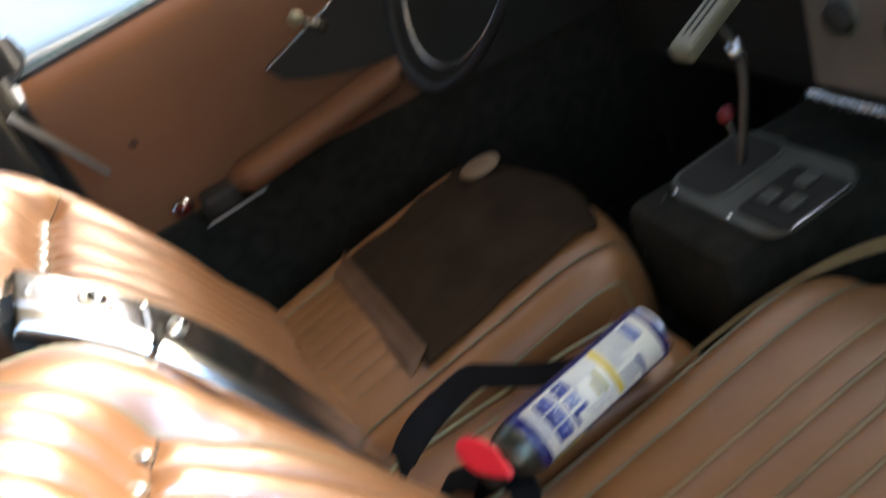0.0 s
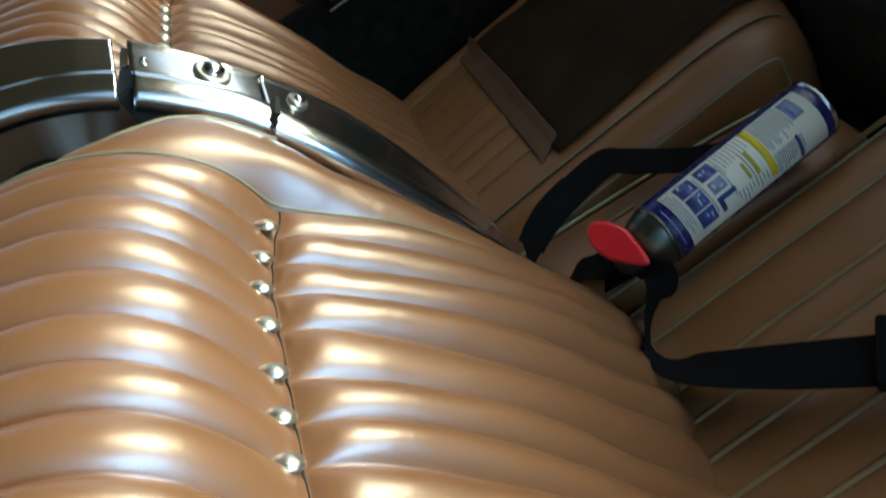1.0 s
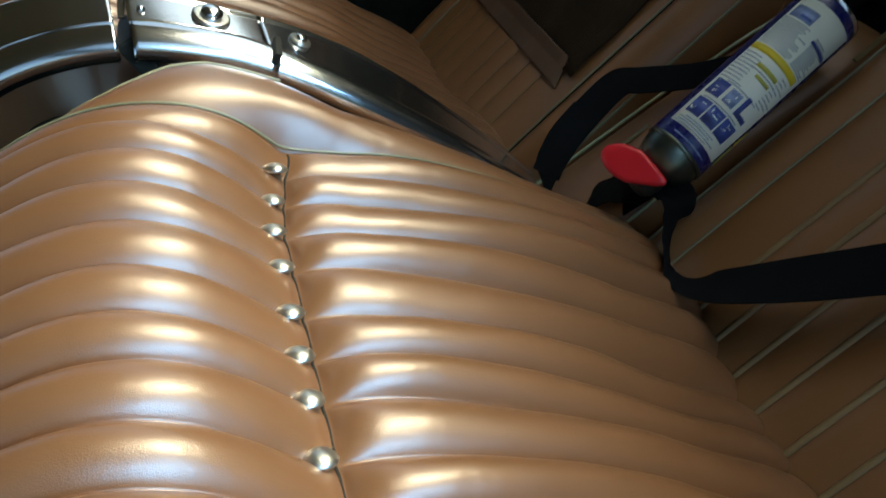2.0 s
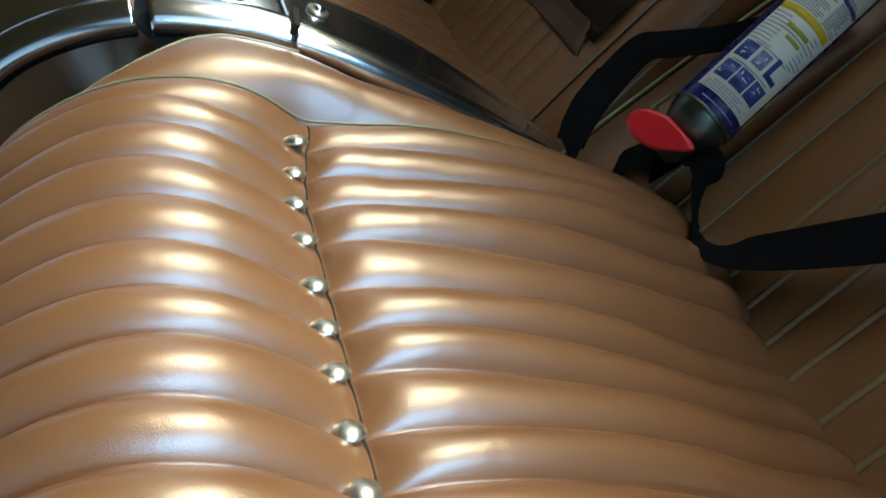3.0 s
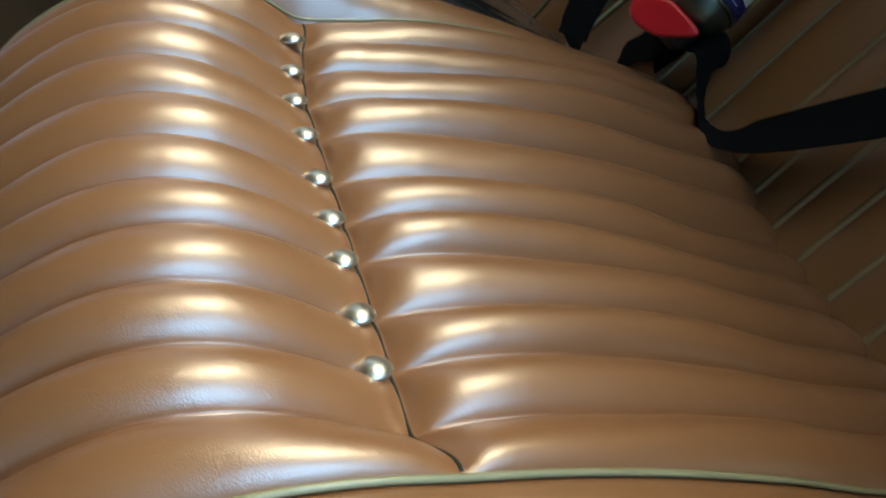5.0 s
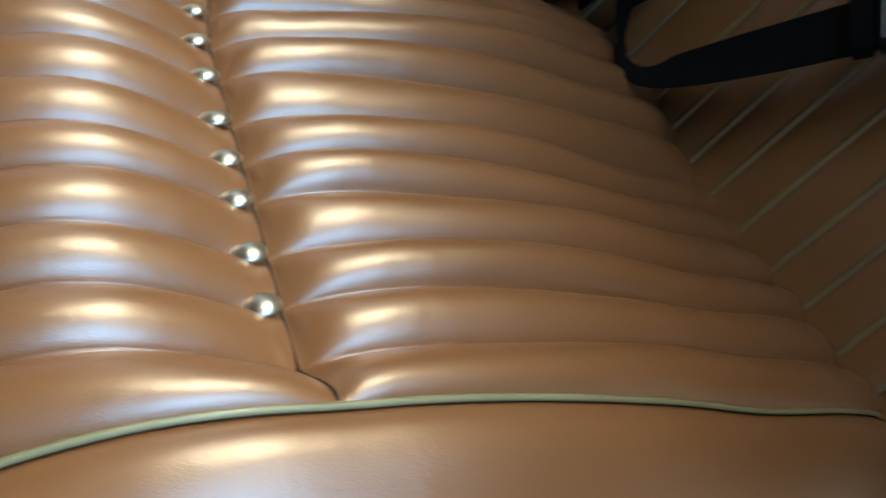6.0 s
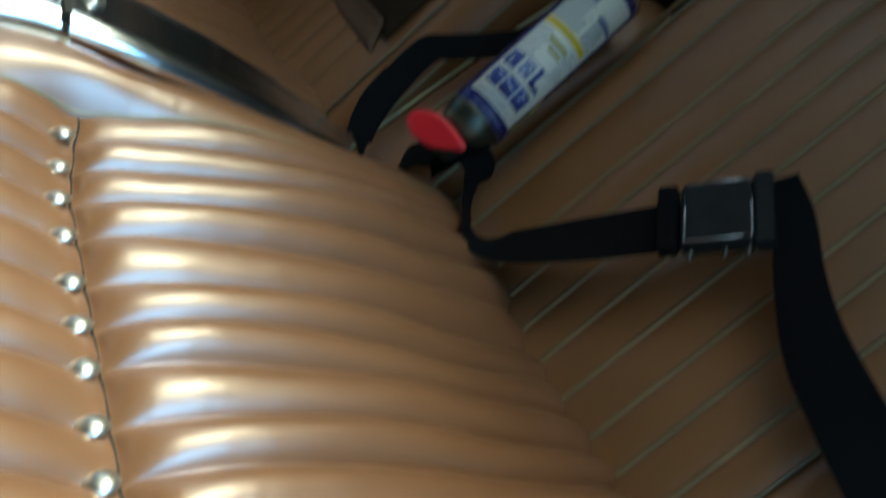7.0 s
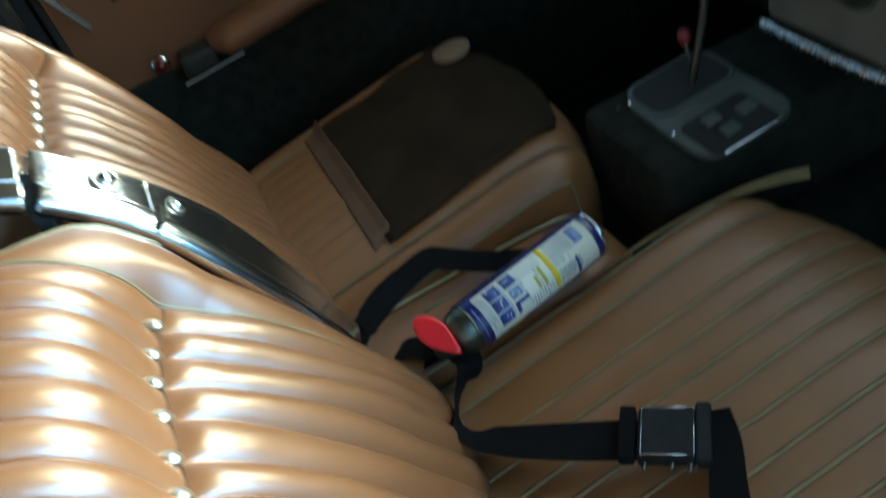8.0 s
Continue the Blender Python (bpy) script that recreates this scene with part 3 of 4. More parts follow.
# ---- centre cushion between the seats ----
centre = thing("centre_cushion", (0.33, 0.487, 0.30), "brown vinyl centre cushion with piping between the seats", "armrest")
sec = spline([(-0.066, -0.09), (-0.066, -0.03), (-0.056, -0.008), (-0.03, 0.0), (0.0, 0.002), (0.03, 0.0), (0.056, -0.008), (0.066, -0.03), (0.066, -0.09)], 30)
xs = spline([(0.08, 0.372), (0.16, 0.380), (0.30, 0.388), (0.44, 0.390), (0.505, 0.382), (0.535, 0.355), (0.545, 0.31)], 40)
pts = np.array([[(x, 0.489 + 1.02 * y * (1 if k < 30 else 1 - 0.02 * (k - 30)), z + h) for y, h in sec] for k, (x, z) in enumerate(xs)])
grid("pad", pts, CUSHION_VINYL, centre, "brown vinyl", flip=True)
for sgn in (-1, 1):
    tube("piping", [(x, 0.489 + sgn * 0.0655 + (0.1 * (x - 0.25) if sgn < 0 else 0), z - 0.009) for x, z in xs[::4]], 0.0020, SUNLIT_WELT, centre, "pale olive piping", n=50, sides=8)


# ---- spray can with a red flip nozzle ----
can = thing("spray_can", (0.37, 0.415, 0.41), "blue and white spray can with red nozzle lying between the seats", "spray can")
AX = Vector((1.0, 0.193, 0.033)).normalized()
C0 = Vector((0.2793, 0.3956, 0.4406))
FACE = Vector((-0.12, -0.60, 0.78))
R, L = 0.0318, 0.1925
lathe("body", [(0.0, R * 0.97), (0.002, R), (L - 0.004, R), (L - 0.001, R * 0.985), (L, R * 0.96)], C0, AX, CAN_BLUE, can, "deep blue printed body", sides=56)
lathe("base_rim", [(L - 0.001, R * 0.97), (L + 0.002, R * 1.01), (L + 0.004, R * 0.99), (L + 0.003, R * 0.9), (L - 0.003, R * 0.7), (L - 0.006, 0.0001)], C0, AX, CHROME, can, "bright tin base rim", sides=48)
lathe("shoulder_rim", [(-0.003, R * 0.97), (-0.002, R * 1.01), (0.001, R * 1.01), (0.0015, R * 0.98)], C0, AX, CAN_METAL, can, "rolled tin rim", sides=48)
lathe("shoulder", [(-0.003, R * 0.95), (-0.009, R * 0.935), (-0.016, R * 0.86), (-0.022, R * 0.74), (-0.026, R * 0.6), (-0.027, R * 0.5)], C0, AX, CAN_METAL, can, "grey-green domed shoulder", sides=48)
lathe("actuator", [(-0.024, R * 0.55), (-0.034, R * 0.52), (-0.044, R * 0.46), (-0.050, R * 0.3), (-0.051, 0.0001)], C0, AX, BLACK, can, "black actuator", sides=32)


def on_can(name, s0, s1, a0, a1, mat, parent, lift, label="", sides=14):
    """A printed patch on the can: s along it, degrees round it from its upper side."""
    return lathe(name, [(s0, R + lift - 0.0002), (s0, R + lift), (s1, R + lift), (s1, R + lift - 0.0002)], C0, AX, mat, parent, label, sides=sides, arc=(a0, a1), zero=FACE)


sleeve = on_can("label", 0.014, L - 0.011, -45, 74, LABEL_WHITE, can, 0.0003, "white printed label", 36)
for s0, s1, a0, a1, mt, nm in [
        (0.112, 0.1195, -44, 62, LABEL_YELLOW, "yellow_band"),
        (0.157, 0.171, -38, 4, LABEL_PALE, "blue_print"), (0.160, 0.163, -20, 0, LABEL_BLUE, "blue_print"), (0.148, 0.151, 24, 70, LABEL_BLUE, "blue_print"),
        (0.028, 0.047, -36, -8, LABEL_BLUE, "pictogram"), (0.028, 0.047, -5, 22, LABEL_BLUE, "pictogram"), (0.028, 0.047, 25, 53, LABEL_BLUE, "pictogram"),
        (0.053, 0.071, -38, -10, LABEL_BLUE, "pictogram"), (0.054, 0.070, -4, 18, LABEL_PALE, "pictogram"),
        (0.053, 0.058, 24, 52, LABEL_BLUE, "pictogram"), (0.053, 0.074, 24, 33, LABEL_BLUE, "pictogram"),
        (0.090, 0.0935, 4, 34, LABEL_OLIVE, "olive_bar"), (0.099, 0.1035, -8, 36, LABEL_OLIVE, "olive_bar"),
        (0.016, 0.040, 78, 96, LABEL_OLIVE, "olive_panel"), (0.042, 0.060, 79, 94, LABEL_YELLOW, "yellow_panel")]:
    on_can(nm, s0, s1, a0, a1, mt, sleeve, 0.0007)
# pale strokes inside the pictograms
rnd = random.Random(4)
for s0, a0 in ((0.029, -34), (0.029, -3), (0.029, 27), (0.054, -36), (0.055, -3)):
    for k in range(5):
        s, a = s0 + 0.001 + rnd.uniform(0, 0.013), a0 + rnd.uniform(0, 14)
        long = k % 2
        on_can("pictogram_stroke", s, s + (rnd.uniform(0.003, 0.0045) if long else 0.0009), a, a + (2.2 if long else rnd.uniform(5, 10)), LABEL_WHITE if k % 3 else LABEL_PALE, sleeve, 0.0010, sides=4)
for k in range(15):
    s0 = 0.1215 + k * 0.0023
    on_can("text_bar", s0, s0 + 0.0009, -42, rnd.uniform(2, 22), LABEL_INK, sleeve, 0.0006, sides=10)
    on_can("text_bar", s0, s0 + 0.0009, 27, rnd.uniform(50, 68), LABEL_INK, sleeve, 0.0006, sides=8)
for k in range(4):
    on_can("text_bar", 0.0155 + k * 0.0026, 0.0166 + k * 0.0026, -40 + rnd.uniform(0, 30), 30 + rnd.uniform(0, 24), LABEL_INK, sleeve, 0.0006, sides=10)
for k in range(9):
    s0 = 0.0745 + k * 0.0041
    on_can("text_bar", s0, s0 + 0.001, -42, rnd.uniform(-14, 2), LABEL_INK, sleeve, 0.0006, sides=8)
    on_can("text_bar", s0, s0 + 0.001, 38, rnd.uniform(52, 68), LABEL_INK, sleeve, 0.0006, sides=8)
for k in range(3):
    on_can("text_bar", 0.0485 + k * 0.0235, 0.0497 + k * 0.0235, -30 + 8 * k, 44, LABEL_INK, sleeve, 0.0006, sides=10)
on_can("text_bar", 0.0060, 0.0072, -20, 52, LABEL_PALE, can, 0.0004, sides=12)

# red flip nozzle: a tilted, rounded paddle
bm = bmesh.new()
bmesh.ops.create_uvsphere(bm, u_segments=40, v_segments=20, radius=1)
for v in bm.verts:
    x, y, z = v.co
    full = max(1e-3, 1 - y * y) ** 0.5
    wide = max(0, 1 - abs(y) ** 2.6) ** 0.5 if y > 0 else (1 - 0.80 * abs(y) ** 1.1) * max(0, 1 - abs(y) ** 14) ** 0.5
    v.co = Vector((x * 0.0162 * wide / full, y * 0.0345, min(z * 0.0060, 0.0036) if z > 0 else z * 0.011))
view = Vector((-0.25, -0.52, 0.82)).normalized()
side = Vector((-0.30, 0.95, 0.10))
side = (side - view * side.dot(view)).normalized()
turn = Matrix((side.cross(view), side, view)).transposed().to_4x4()
bm.transform(Matrix.Translation((0.2392, 0.3905, 0.4590)) @ turn)
from_bm("flip_nozzle", bm, RED, can, "red flip-up straw nozzle", smooth=True)
# extra bit of piping added to show the stretch that gleams in the sun
tube("lit_piping", [(0.252, 0.507, 0.3885), (0.270, 0.508, 0.3895), (0.294, 0.509, 0.3900)], 0.0022, WELT, centre, "short added length of piping where it catches the sun", n=12)


# ---- seat belts ----
belt = thing("lap_belt", (0.38, 0.14, 0.41), "black webbing lap belt with a metal buckle lying on the cushion", "seat belt", "lap belts")
strap("webbing", [(0.224, 0.436, 0.350, 1, 0, 0), (0.238, 0.424, 0.397, 1, -0.1, 0.1), (0.252, 0.402, 0.418, 1, 0, -0.05), (0.258, 0.368, 0.421, 0.97, 0.1, -0.2),
                  (0.238, 0.350, 0.414, 0.6, 0.45, -0.66), (0.221, 0.331, 0.406, 0.22, 0.68, -0.7), (0.2155, 0.304, 0.402, 0.12, 0.68, -0.72), (0.232, 0.266, 0.409, 0.62, 0.68, -0.35),
                  (0.285, 0.212, 0.425, 0.6, 0.78, -0.1), (0.350, 0.160, 0.436, 0.57, 0.82, 0), (0.40, 0.125, 0.437, 0.57, 0.82, 0)],
      0.047, 0.0016, WEBBING, belt, "black woven strap", n=110, taper=((0, 0.7), (0.18, 0.74), (0.28, 0.80), (0.36, 0.50), (0.46, 0.45), (0.58, 0.85), (0.66, 1), (1, 1)))
strap("webbing", [(0.188, 0.470, 0.380, 0.8, 0.3, 0.2), (0.204, 0.462, 0.390, 0.8, 0.3, 0.2), (0.220, 0.452, 0.394, 0.9, 0.3, 0), (0.234, 0.444, 0.388, 0.9, 0.3, 0), (0.240, 0.440, 0.374, 0.9, 0.3, 0)],
      0.034, 0.0016, WEBBING, belt, "black woven strap end", n=30)
strap("webbing", [(0.432, 0.138, 0.444, 0.8, -0.6, 0.1), (0.414, 0.104, 0.443, 0.80, -0.6, 0), (0.384, 0.062, 0.438, 0.80, -0.6, 0), (0.358, 0.014, 0.430, 0.84, -0.54, 0),
                  (0.342, -0.04, 0.420, 0.88, -0.46, 0), (0.330, -0.085, 0.406, 0.92, -0.35, 0), (0.325, -0.105, 0.37, 0.96, -0.2, 0.1), (0.320, -0.112, 0.30, 1, 0, 0)],
      0.050, 0.0016, WEBBING, belt, "black woven strap", n=80, taper=((0, 0.45), (0.12, 0.6), (0.3, 0.95), (0.4, 1), (1, 1)))
BU = Vector((0.80, -0.60, 0.03)).normalized()
BV = Vector((0.60, 0.80, 0.0)).normalized()
BM = Matrix((BU, BV, BU.cross(BV))).transposed().to_4x4()
BM.translation = Vector((0.376, 0.142, 0.4395))
LIFT_BLACK = material("worn_black", (0.012, 0.013, 0.014), 0.6, vary=0.3, scale=60, spec=0.2)
buckle = box("buckle_body", (-0.029, -0.030, -0.006), (0.027, 0.030, 0.010), LIFT_BLACK, belt, 0.004, "dark metal buckle body", BM)
under(box("lift_plate", (-0.024, -0.026, 0.0105), (0.024, 0.026, 0.0135), LIFT_BLACK, None, 0.003, "", BM), buckle, "black lift plate")
loop = [(-0.0245, -0.027), (0.025, -0.027), (0.025, 0.027), (-0.0245, 0.027)]
for (a, b), (c, d) in zip(loop, loop[1:] + loop[:1]):
    p, q = BM @ Vector((a, b, 0.0125)), BM @ Vector((c, d, 0.0125))
    under(tube("edge_wire", [p, q], 0.0006, CHROME, None, n=4, sides=6, smooth_path=False), buckle, "bright worn edge")
for a in (-0.022, 0.004, 0.021):
    p = BM @ Vector((a, -0.0335, 0.002))
    under(lathe("pin", [(-0.003, 0.003), (0.003, 0.003), (0.004, 0.0001)], p, -BV, STEEL, None, sides=10), buckle, "bright pin")
under(box("keeper", (0.0265, -0.034, -0.003), (0.041, 0.034, 0.013), LIFT_BLACK, None, 0.003, "", BM), buckle, "black strap keeper")
under(box("keeper", (-0.047, -0.031, -0.003), (-0.031, 0.031, 0.011), WEBBING, None, 0.003, "", BM), buckle, "folded webbing keeper")

driver_belt = thing("lap_belt", (0.25, 0.51, 0.40), "black webbing belt end between centre cushion and driver's seat", "seat belt", "lap belts")
strap("webbing", [(0.150, 0.492, 0.370, 0.3, 0.5, 0.6), (0.172, 0.500, 0.418, 0.3, 0.6, 0.5), (0.205, 0.510, 0.436, 0.0, 0.75, 0.6), (0.250, 0.526, 0.440, -0.15, 0.8, 0.5),
                  (0.290, 0.536, 0.440, -0.1, 0.85, 0.45), (0.312, 0.530, 0.430, 0.3, 0.85, 0.3), (0.36, 0.508, 0.412, 0.4, 0.88, 0.2), (0.42, 0.478, 0.402, 0.4, 0.85, 0.1), (0.45, 0.44, 0.397, 0.6, 0.8, 0)],
      0.034, 0.0016, WEBBING, driver_belt, "black woven strap", n=80)
strap("folded_end", [(0.172, 0.500, 0.4205, 0.3, 0.6, 0.5), (0.205, 0.510, 0.4385, 0.0, 0.75, 0.6), (0.245, 0.524, 0.4430, -0.15, 0.8, 0.5)], 0.033, 0.0016, WEBBING, driver_belt, "sewn-back strap end", n=24)


# ---- floor, tunnel, console ----
tagged(box("floor", (-1.3, MID - 0.80, FLOOR - 0.06), (1.6, MID + 0.80, FLOOR), CARPET, None, 0.0), "black carpeted car floor", "floor", kind="structure")
tunnel = box("tunnel", (-1.0, MID - 0.13, FLOOR + 0.002), (1.3, MID + 0.13, 0.30), CARPET, None, 0.05, segs=5)
tagged(tunnel, "black carpeted transmission tunnel between the seats", "car tunnel", kind="structure")
hump = box("console_base", (0.590, 0.438, 0.302), (1.05, MID + 0.16, 0.468), CARPET, None, 0.02, segs=3)
tagged(hump, "black carpeted console under the shift plate", "console", kind="structure")
console = thing("shift_console", (0.71, 0.50, 0.47), "grey metal shifter plate with switches on a black console", "gear console")
PL = pose(0.710, 0.512, 0.474, 0, -5, 0)


def rounded_slab(name, hx, hy, r, h, mat, parent, label, m, corner_n=8):
    bm = bmesh.new()
    vs = []
    for cx, cy, a0 in ((hx - r, hy - r, 0), (-hx + r, hy - r, 90), (-hx + r, -hy + r, 180), (hx - r, -hy + r, 270)):
        for k in range(corner_n + 1):
            a = radians(a0 + 90 * k / corner_n)
            vs.append(bm.verts.new((cx + r * math.cos(a), cy + r * math.sin(a), 0)))
    f = bm.faces.new(vs)
    up = bmesh.ops.extrude_face_region(bm, geom=[f])
    top = [v for v in up["geom"] if isinstance(v, bmesh.types.BMVert)]
    bmesh.ops.translate(bm, verts=top, vec=(0, 0, h))
    rim = [e for e in bm.edges if all(v.co.z > h * 0.9 for v in e.verts)]
    bmesh.ops.bevel(bm, geom=rim, offset=min(h * 0.4, 0.003), segments=2, affect="EDGES", profile=0.5)
    bm.transform(m)
    return from_bm(name, bm, mat, parent, label)


plate = rounded_slab("plate", 0.072, 0.098, 0.035, 0.008, SHIFT_PLATE, console, "grey metal plate", PL)
under(rounded_slab("shift_gate", 0.062, 0.042, 0.024, 0.004, BLACK, None, "", PL @ pose(0.004, 0.060, 0.0085)), plate, "dark shifter gate")
under(rounded_slab("gate_rim", 0.068, 0.048, 0.028, 0.0025, SHIFT_PLATE, None, "", PL @ pose(0.004, 0.060, 0.0083)), plate)
under(rounded_slab("switch_panel", 0.050, 0.040, 0.010, 0.003, BLACK, None, "", PL @ pose(-0.008, -0.058, 0.0083)), plate, "black switch panel")
for dx, dy in ((-0.022, -0.04), (-0.018, -0.073), (0.022, -0.055)):
    under(box("switch", (dx - 0.012, dy - 0.010, 0.011), (dx + 0.012, dy + 0.010, 0.017), SHIFT_PLATE, None, 0.002, "", PL), plate, "small grey switch")
under(box("bright_strip", (-0.05, -0.104, 0.009), (0.035, -0.100, 0.013), CHROME, None, 0.001, "", PL), plate, "chrome strip")
for dx, dy in ((-0.067, 0.08), (-0.067, -0.02), (0.06, 0.09)):
    under(lathe("screw", [(0.008, 0.004), (0.0105, 0.0035), (0.011, 0.0001)], PL @ Vector((dx, dy, 0)), (0, 0, 1), CHROME, None, sides=12), plate, "bright screw")
tube("cable", [(0.632, 0.600, 0.474), (0.60, 0.615, 0.43), (0.58, 0.622, 0.36), (0.56, 0.622, 0.30), (0.55, 0.622, 0.25)], 0.0014, DARK_PAINT, console, "thin dark cable", n=24, sides=6)

DULL = material("dull_dark_steel", (0.045, 0.038, 0.028), 0.4, metal=0.6, vary=0.3, scale=60)
RED_KNOB = material("red_knob", (0.16, 0.009, 0.010), 0.45, vary=0.1, scale=30)
lever = thing("gear_lever", (0.715, 0.565, 0.485), "steel gear lever with cream T-handle and red button", "gear lever")
tube("stem", [(0.720, 0.556, 0.482), (0.738, 0.556, 0.545), (0.752, 0.560, 0.600), (0.752, 0.572, 0.640), (0.742, 0.584, 0.668)], 0.0060, DULL, lever, "worn dark steel stem", n=24, sides=14)
tube("collar", [(0.755, 0.565, 0.612), (0.753, 0.571, 0.636)], 0.009, CHROME, lever, "chrome collar", n=6, sides=16, smooth_path=False)
tube("rod", [(0.735, 0.572, 0.485), (0.733, 0.575, 0.515), (0.731, 0.579, 0.540)], 0.003, CHROME, lever, "thin chrome rod", n=10, sides=8)
lathe("red_knob", [(-0.010, 0.004), (-0.008, 0.008), (0.0, 0.0100), (0.008, 0.008), (0.0105, 0.0001)], (0.731, 0.579, 0.546), (-0.1, 0.2, 1), RED_KNOB, lever, "dark red knob", sides=20)
HM = Matrix.Translation((0.745, 0.585, 0.672)) @ pose(0, 0, 0, 6, -18, 12)
handle = box("handle", (-0.070, -0.017, -0.012), (0.062, 0.017, 0.013), CREAM, lever, 0.008, "cream plastic T-handle", HM, 3)
for dy in (-0.004, 0.005):
    under(box("slot", (-0.045, dy - 0.0016, 0.0125), (0.04, dy + 0.0016, 0.0138), BLACK, None, 0.0005, "", HM), handle, "dark groove")

# centre stack
stack = thing("centre_stack", (0.90, 0.42, 0.52), "tan console stack with knobs and chrome lower edge", "console")
box("face", (0.842, 0.285, 0.532), (0.99, 0.553, 0.80), STACK_TAN, stack, 0.012, "tan-grey face")
pts = [(0.836, 0.556, 0.527), (0.834, 0.50, 0.526), (0.834, 0.42, 0.527), (0.835, 0.34, 0.530), (0.838, 0.285, 0.532)]
tube("lower_edge", pts, 0.0080, DENTED, stack, "dented chrome edge", n=30)
for y, z, r in ((0.49, 0.635, 0.020), (0.40, 0.63, 0.026), (0.34, 0.70, 0.016), (0.465, 0.72, 0.014)):
    k = lathe("knob", [(0, r), (0.012, r * 0.95), (0.016, r * 0.8), (0.017, 0.0001)], (0.843, y, z), (-1, 0, 0), BLACK, stack, "dark round knob", sides=28)
    under(lathe("bezel", [(0, r * 1.25), (0.003, r * 1.22), (0.004, r * 1.02)], (0.842, y, z), (-1, 0, 0), SHIFT_PLATE, None, sides=28), k, "dull metal bezel")

# strip hanging off the near cushion's front corner
flap = thing("cushion_flap", (0.64, 0.40, 0.38), "olive-tan vinyl edging strip loose at the cushion's front corner", "edging strip")
strap("strip", [(0.478, 0.422, 0.388, 0.3, 0.6, 0.7), (0.54, 0.418, 0.402, 0.3, 0.6, 0.7), (0.60, 0.411, 0.413, 0.28, 0.6, 0.72), (0.66, 0.398, 0.422, 0.25, 0.6, 0.75), (0.71, 0.380, 0.428, 0.2, 0.6, 0.75), (0.746, 0.362, 0.430, 0.15, 0.6, 0.75)],
      0.016, 0.008, STRIP, flap, "olive-tan vinyl", n=30, taper=((0, 0.3), (0.5, 0.5), (0.85, 0.9), (1, 1)))


# ---- dash and steering wheel ----
dash = thing("dashboard", (1.1, MID, 0.6), "black padded dashboard in deep shade", "dashboard")
# unseen upper edge set extra high to block low sun from the cushions
sec = spline([(0.99, 0.56), (0.955, 0.62), (0.93, 0.72), (0.92, 0.82), (0.925, 0.90), (0.945, 0.96), (0.98, 1.09), (1.10, 1.10), (1.34, 0.99)], 30)
ys = np.linspace(MID - 0.74, MID + 0.74, 20)
grid("dash_pad", np.array([[(x, y, z) for x, z in sec] for y in ys]), BLACK, dash, "black padded top, raised to shade the cushions", flip=False)
box("lower_panel", (0.985, MID - 0.74, 0.42), (1.02, MID + 0.74, 0.60), BLACK, dash, 0.01, "black lower panel")
box("firewall", (1.30, MID - 0.78, FLOOR), (1.36, MID + 0.78, 0.98), CARPET, dash, 0.0, "black firewall")

WHEEL_BLACK = material("wheel_black", (0.006, 0.006, 0.006), 0.7, vary=0.2, scale=20, spec=0.15)
wheel = thing("steering_wheel", (0.60, 0.80, 0.78), "black steering wheel with a thin chrome horn ring", "steering wheel")
WN = Vector((-0.86, 0.0, 0.50)).normalized()
WC = Vector((0.550, 0.80, 0.862))
wa = Vector((0, 1, 0))
wb = WN.cross(wa)


def ring_points(r, off, a0=0, a1=360, n=72):
    return [WC + WN * off + (wa * math.cos(radians(a0 + (a1 - a0) * k / n)) + wb * math.sin(radians(a0 + (a1 - a0) * k / n))) * r for k in range(n + 1)]


tube("rim", ring_points(0.205, 0.0), 0.0065, WHEEL_BLACK, wheel, "black rim", smooth_path=False, sides=12)
tube("horn_ring", ring_points(0.176, -0.012), 0.0024, STEEL, wheel, "dull chrome horn ring", smooth_path=False, sides=10)
lathe("hub", [(-0.05, 0.045), (-0.02, 0.05), (0.0, 0.045), (0.008, 0.03), (0.01, 0.0001)], WC + WN * -0.03, WN, BLACK, wheel, "black hub", sides=36)
for a in (0, 180, 270):
    d = wa * math.cos(radians(a)) + wb * math.sin(radians(a))
    tube("spoke", [WC + WN * -0.035 + d * 0.04, WC + WN * -0.022 + d * 0.12, WC + d * 0.195], 0.008, BLACK, wheel, "black spoke", n=12)
lathe("column", [(-0.55, 0.035), (-0.04, 0.032)], WC, WN, BLACK, wheel, "black steering column", sides=24)


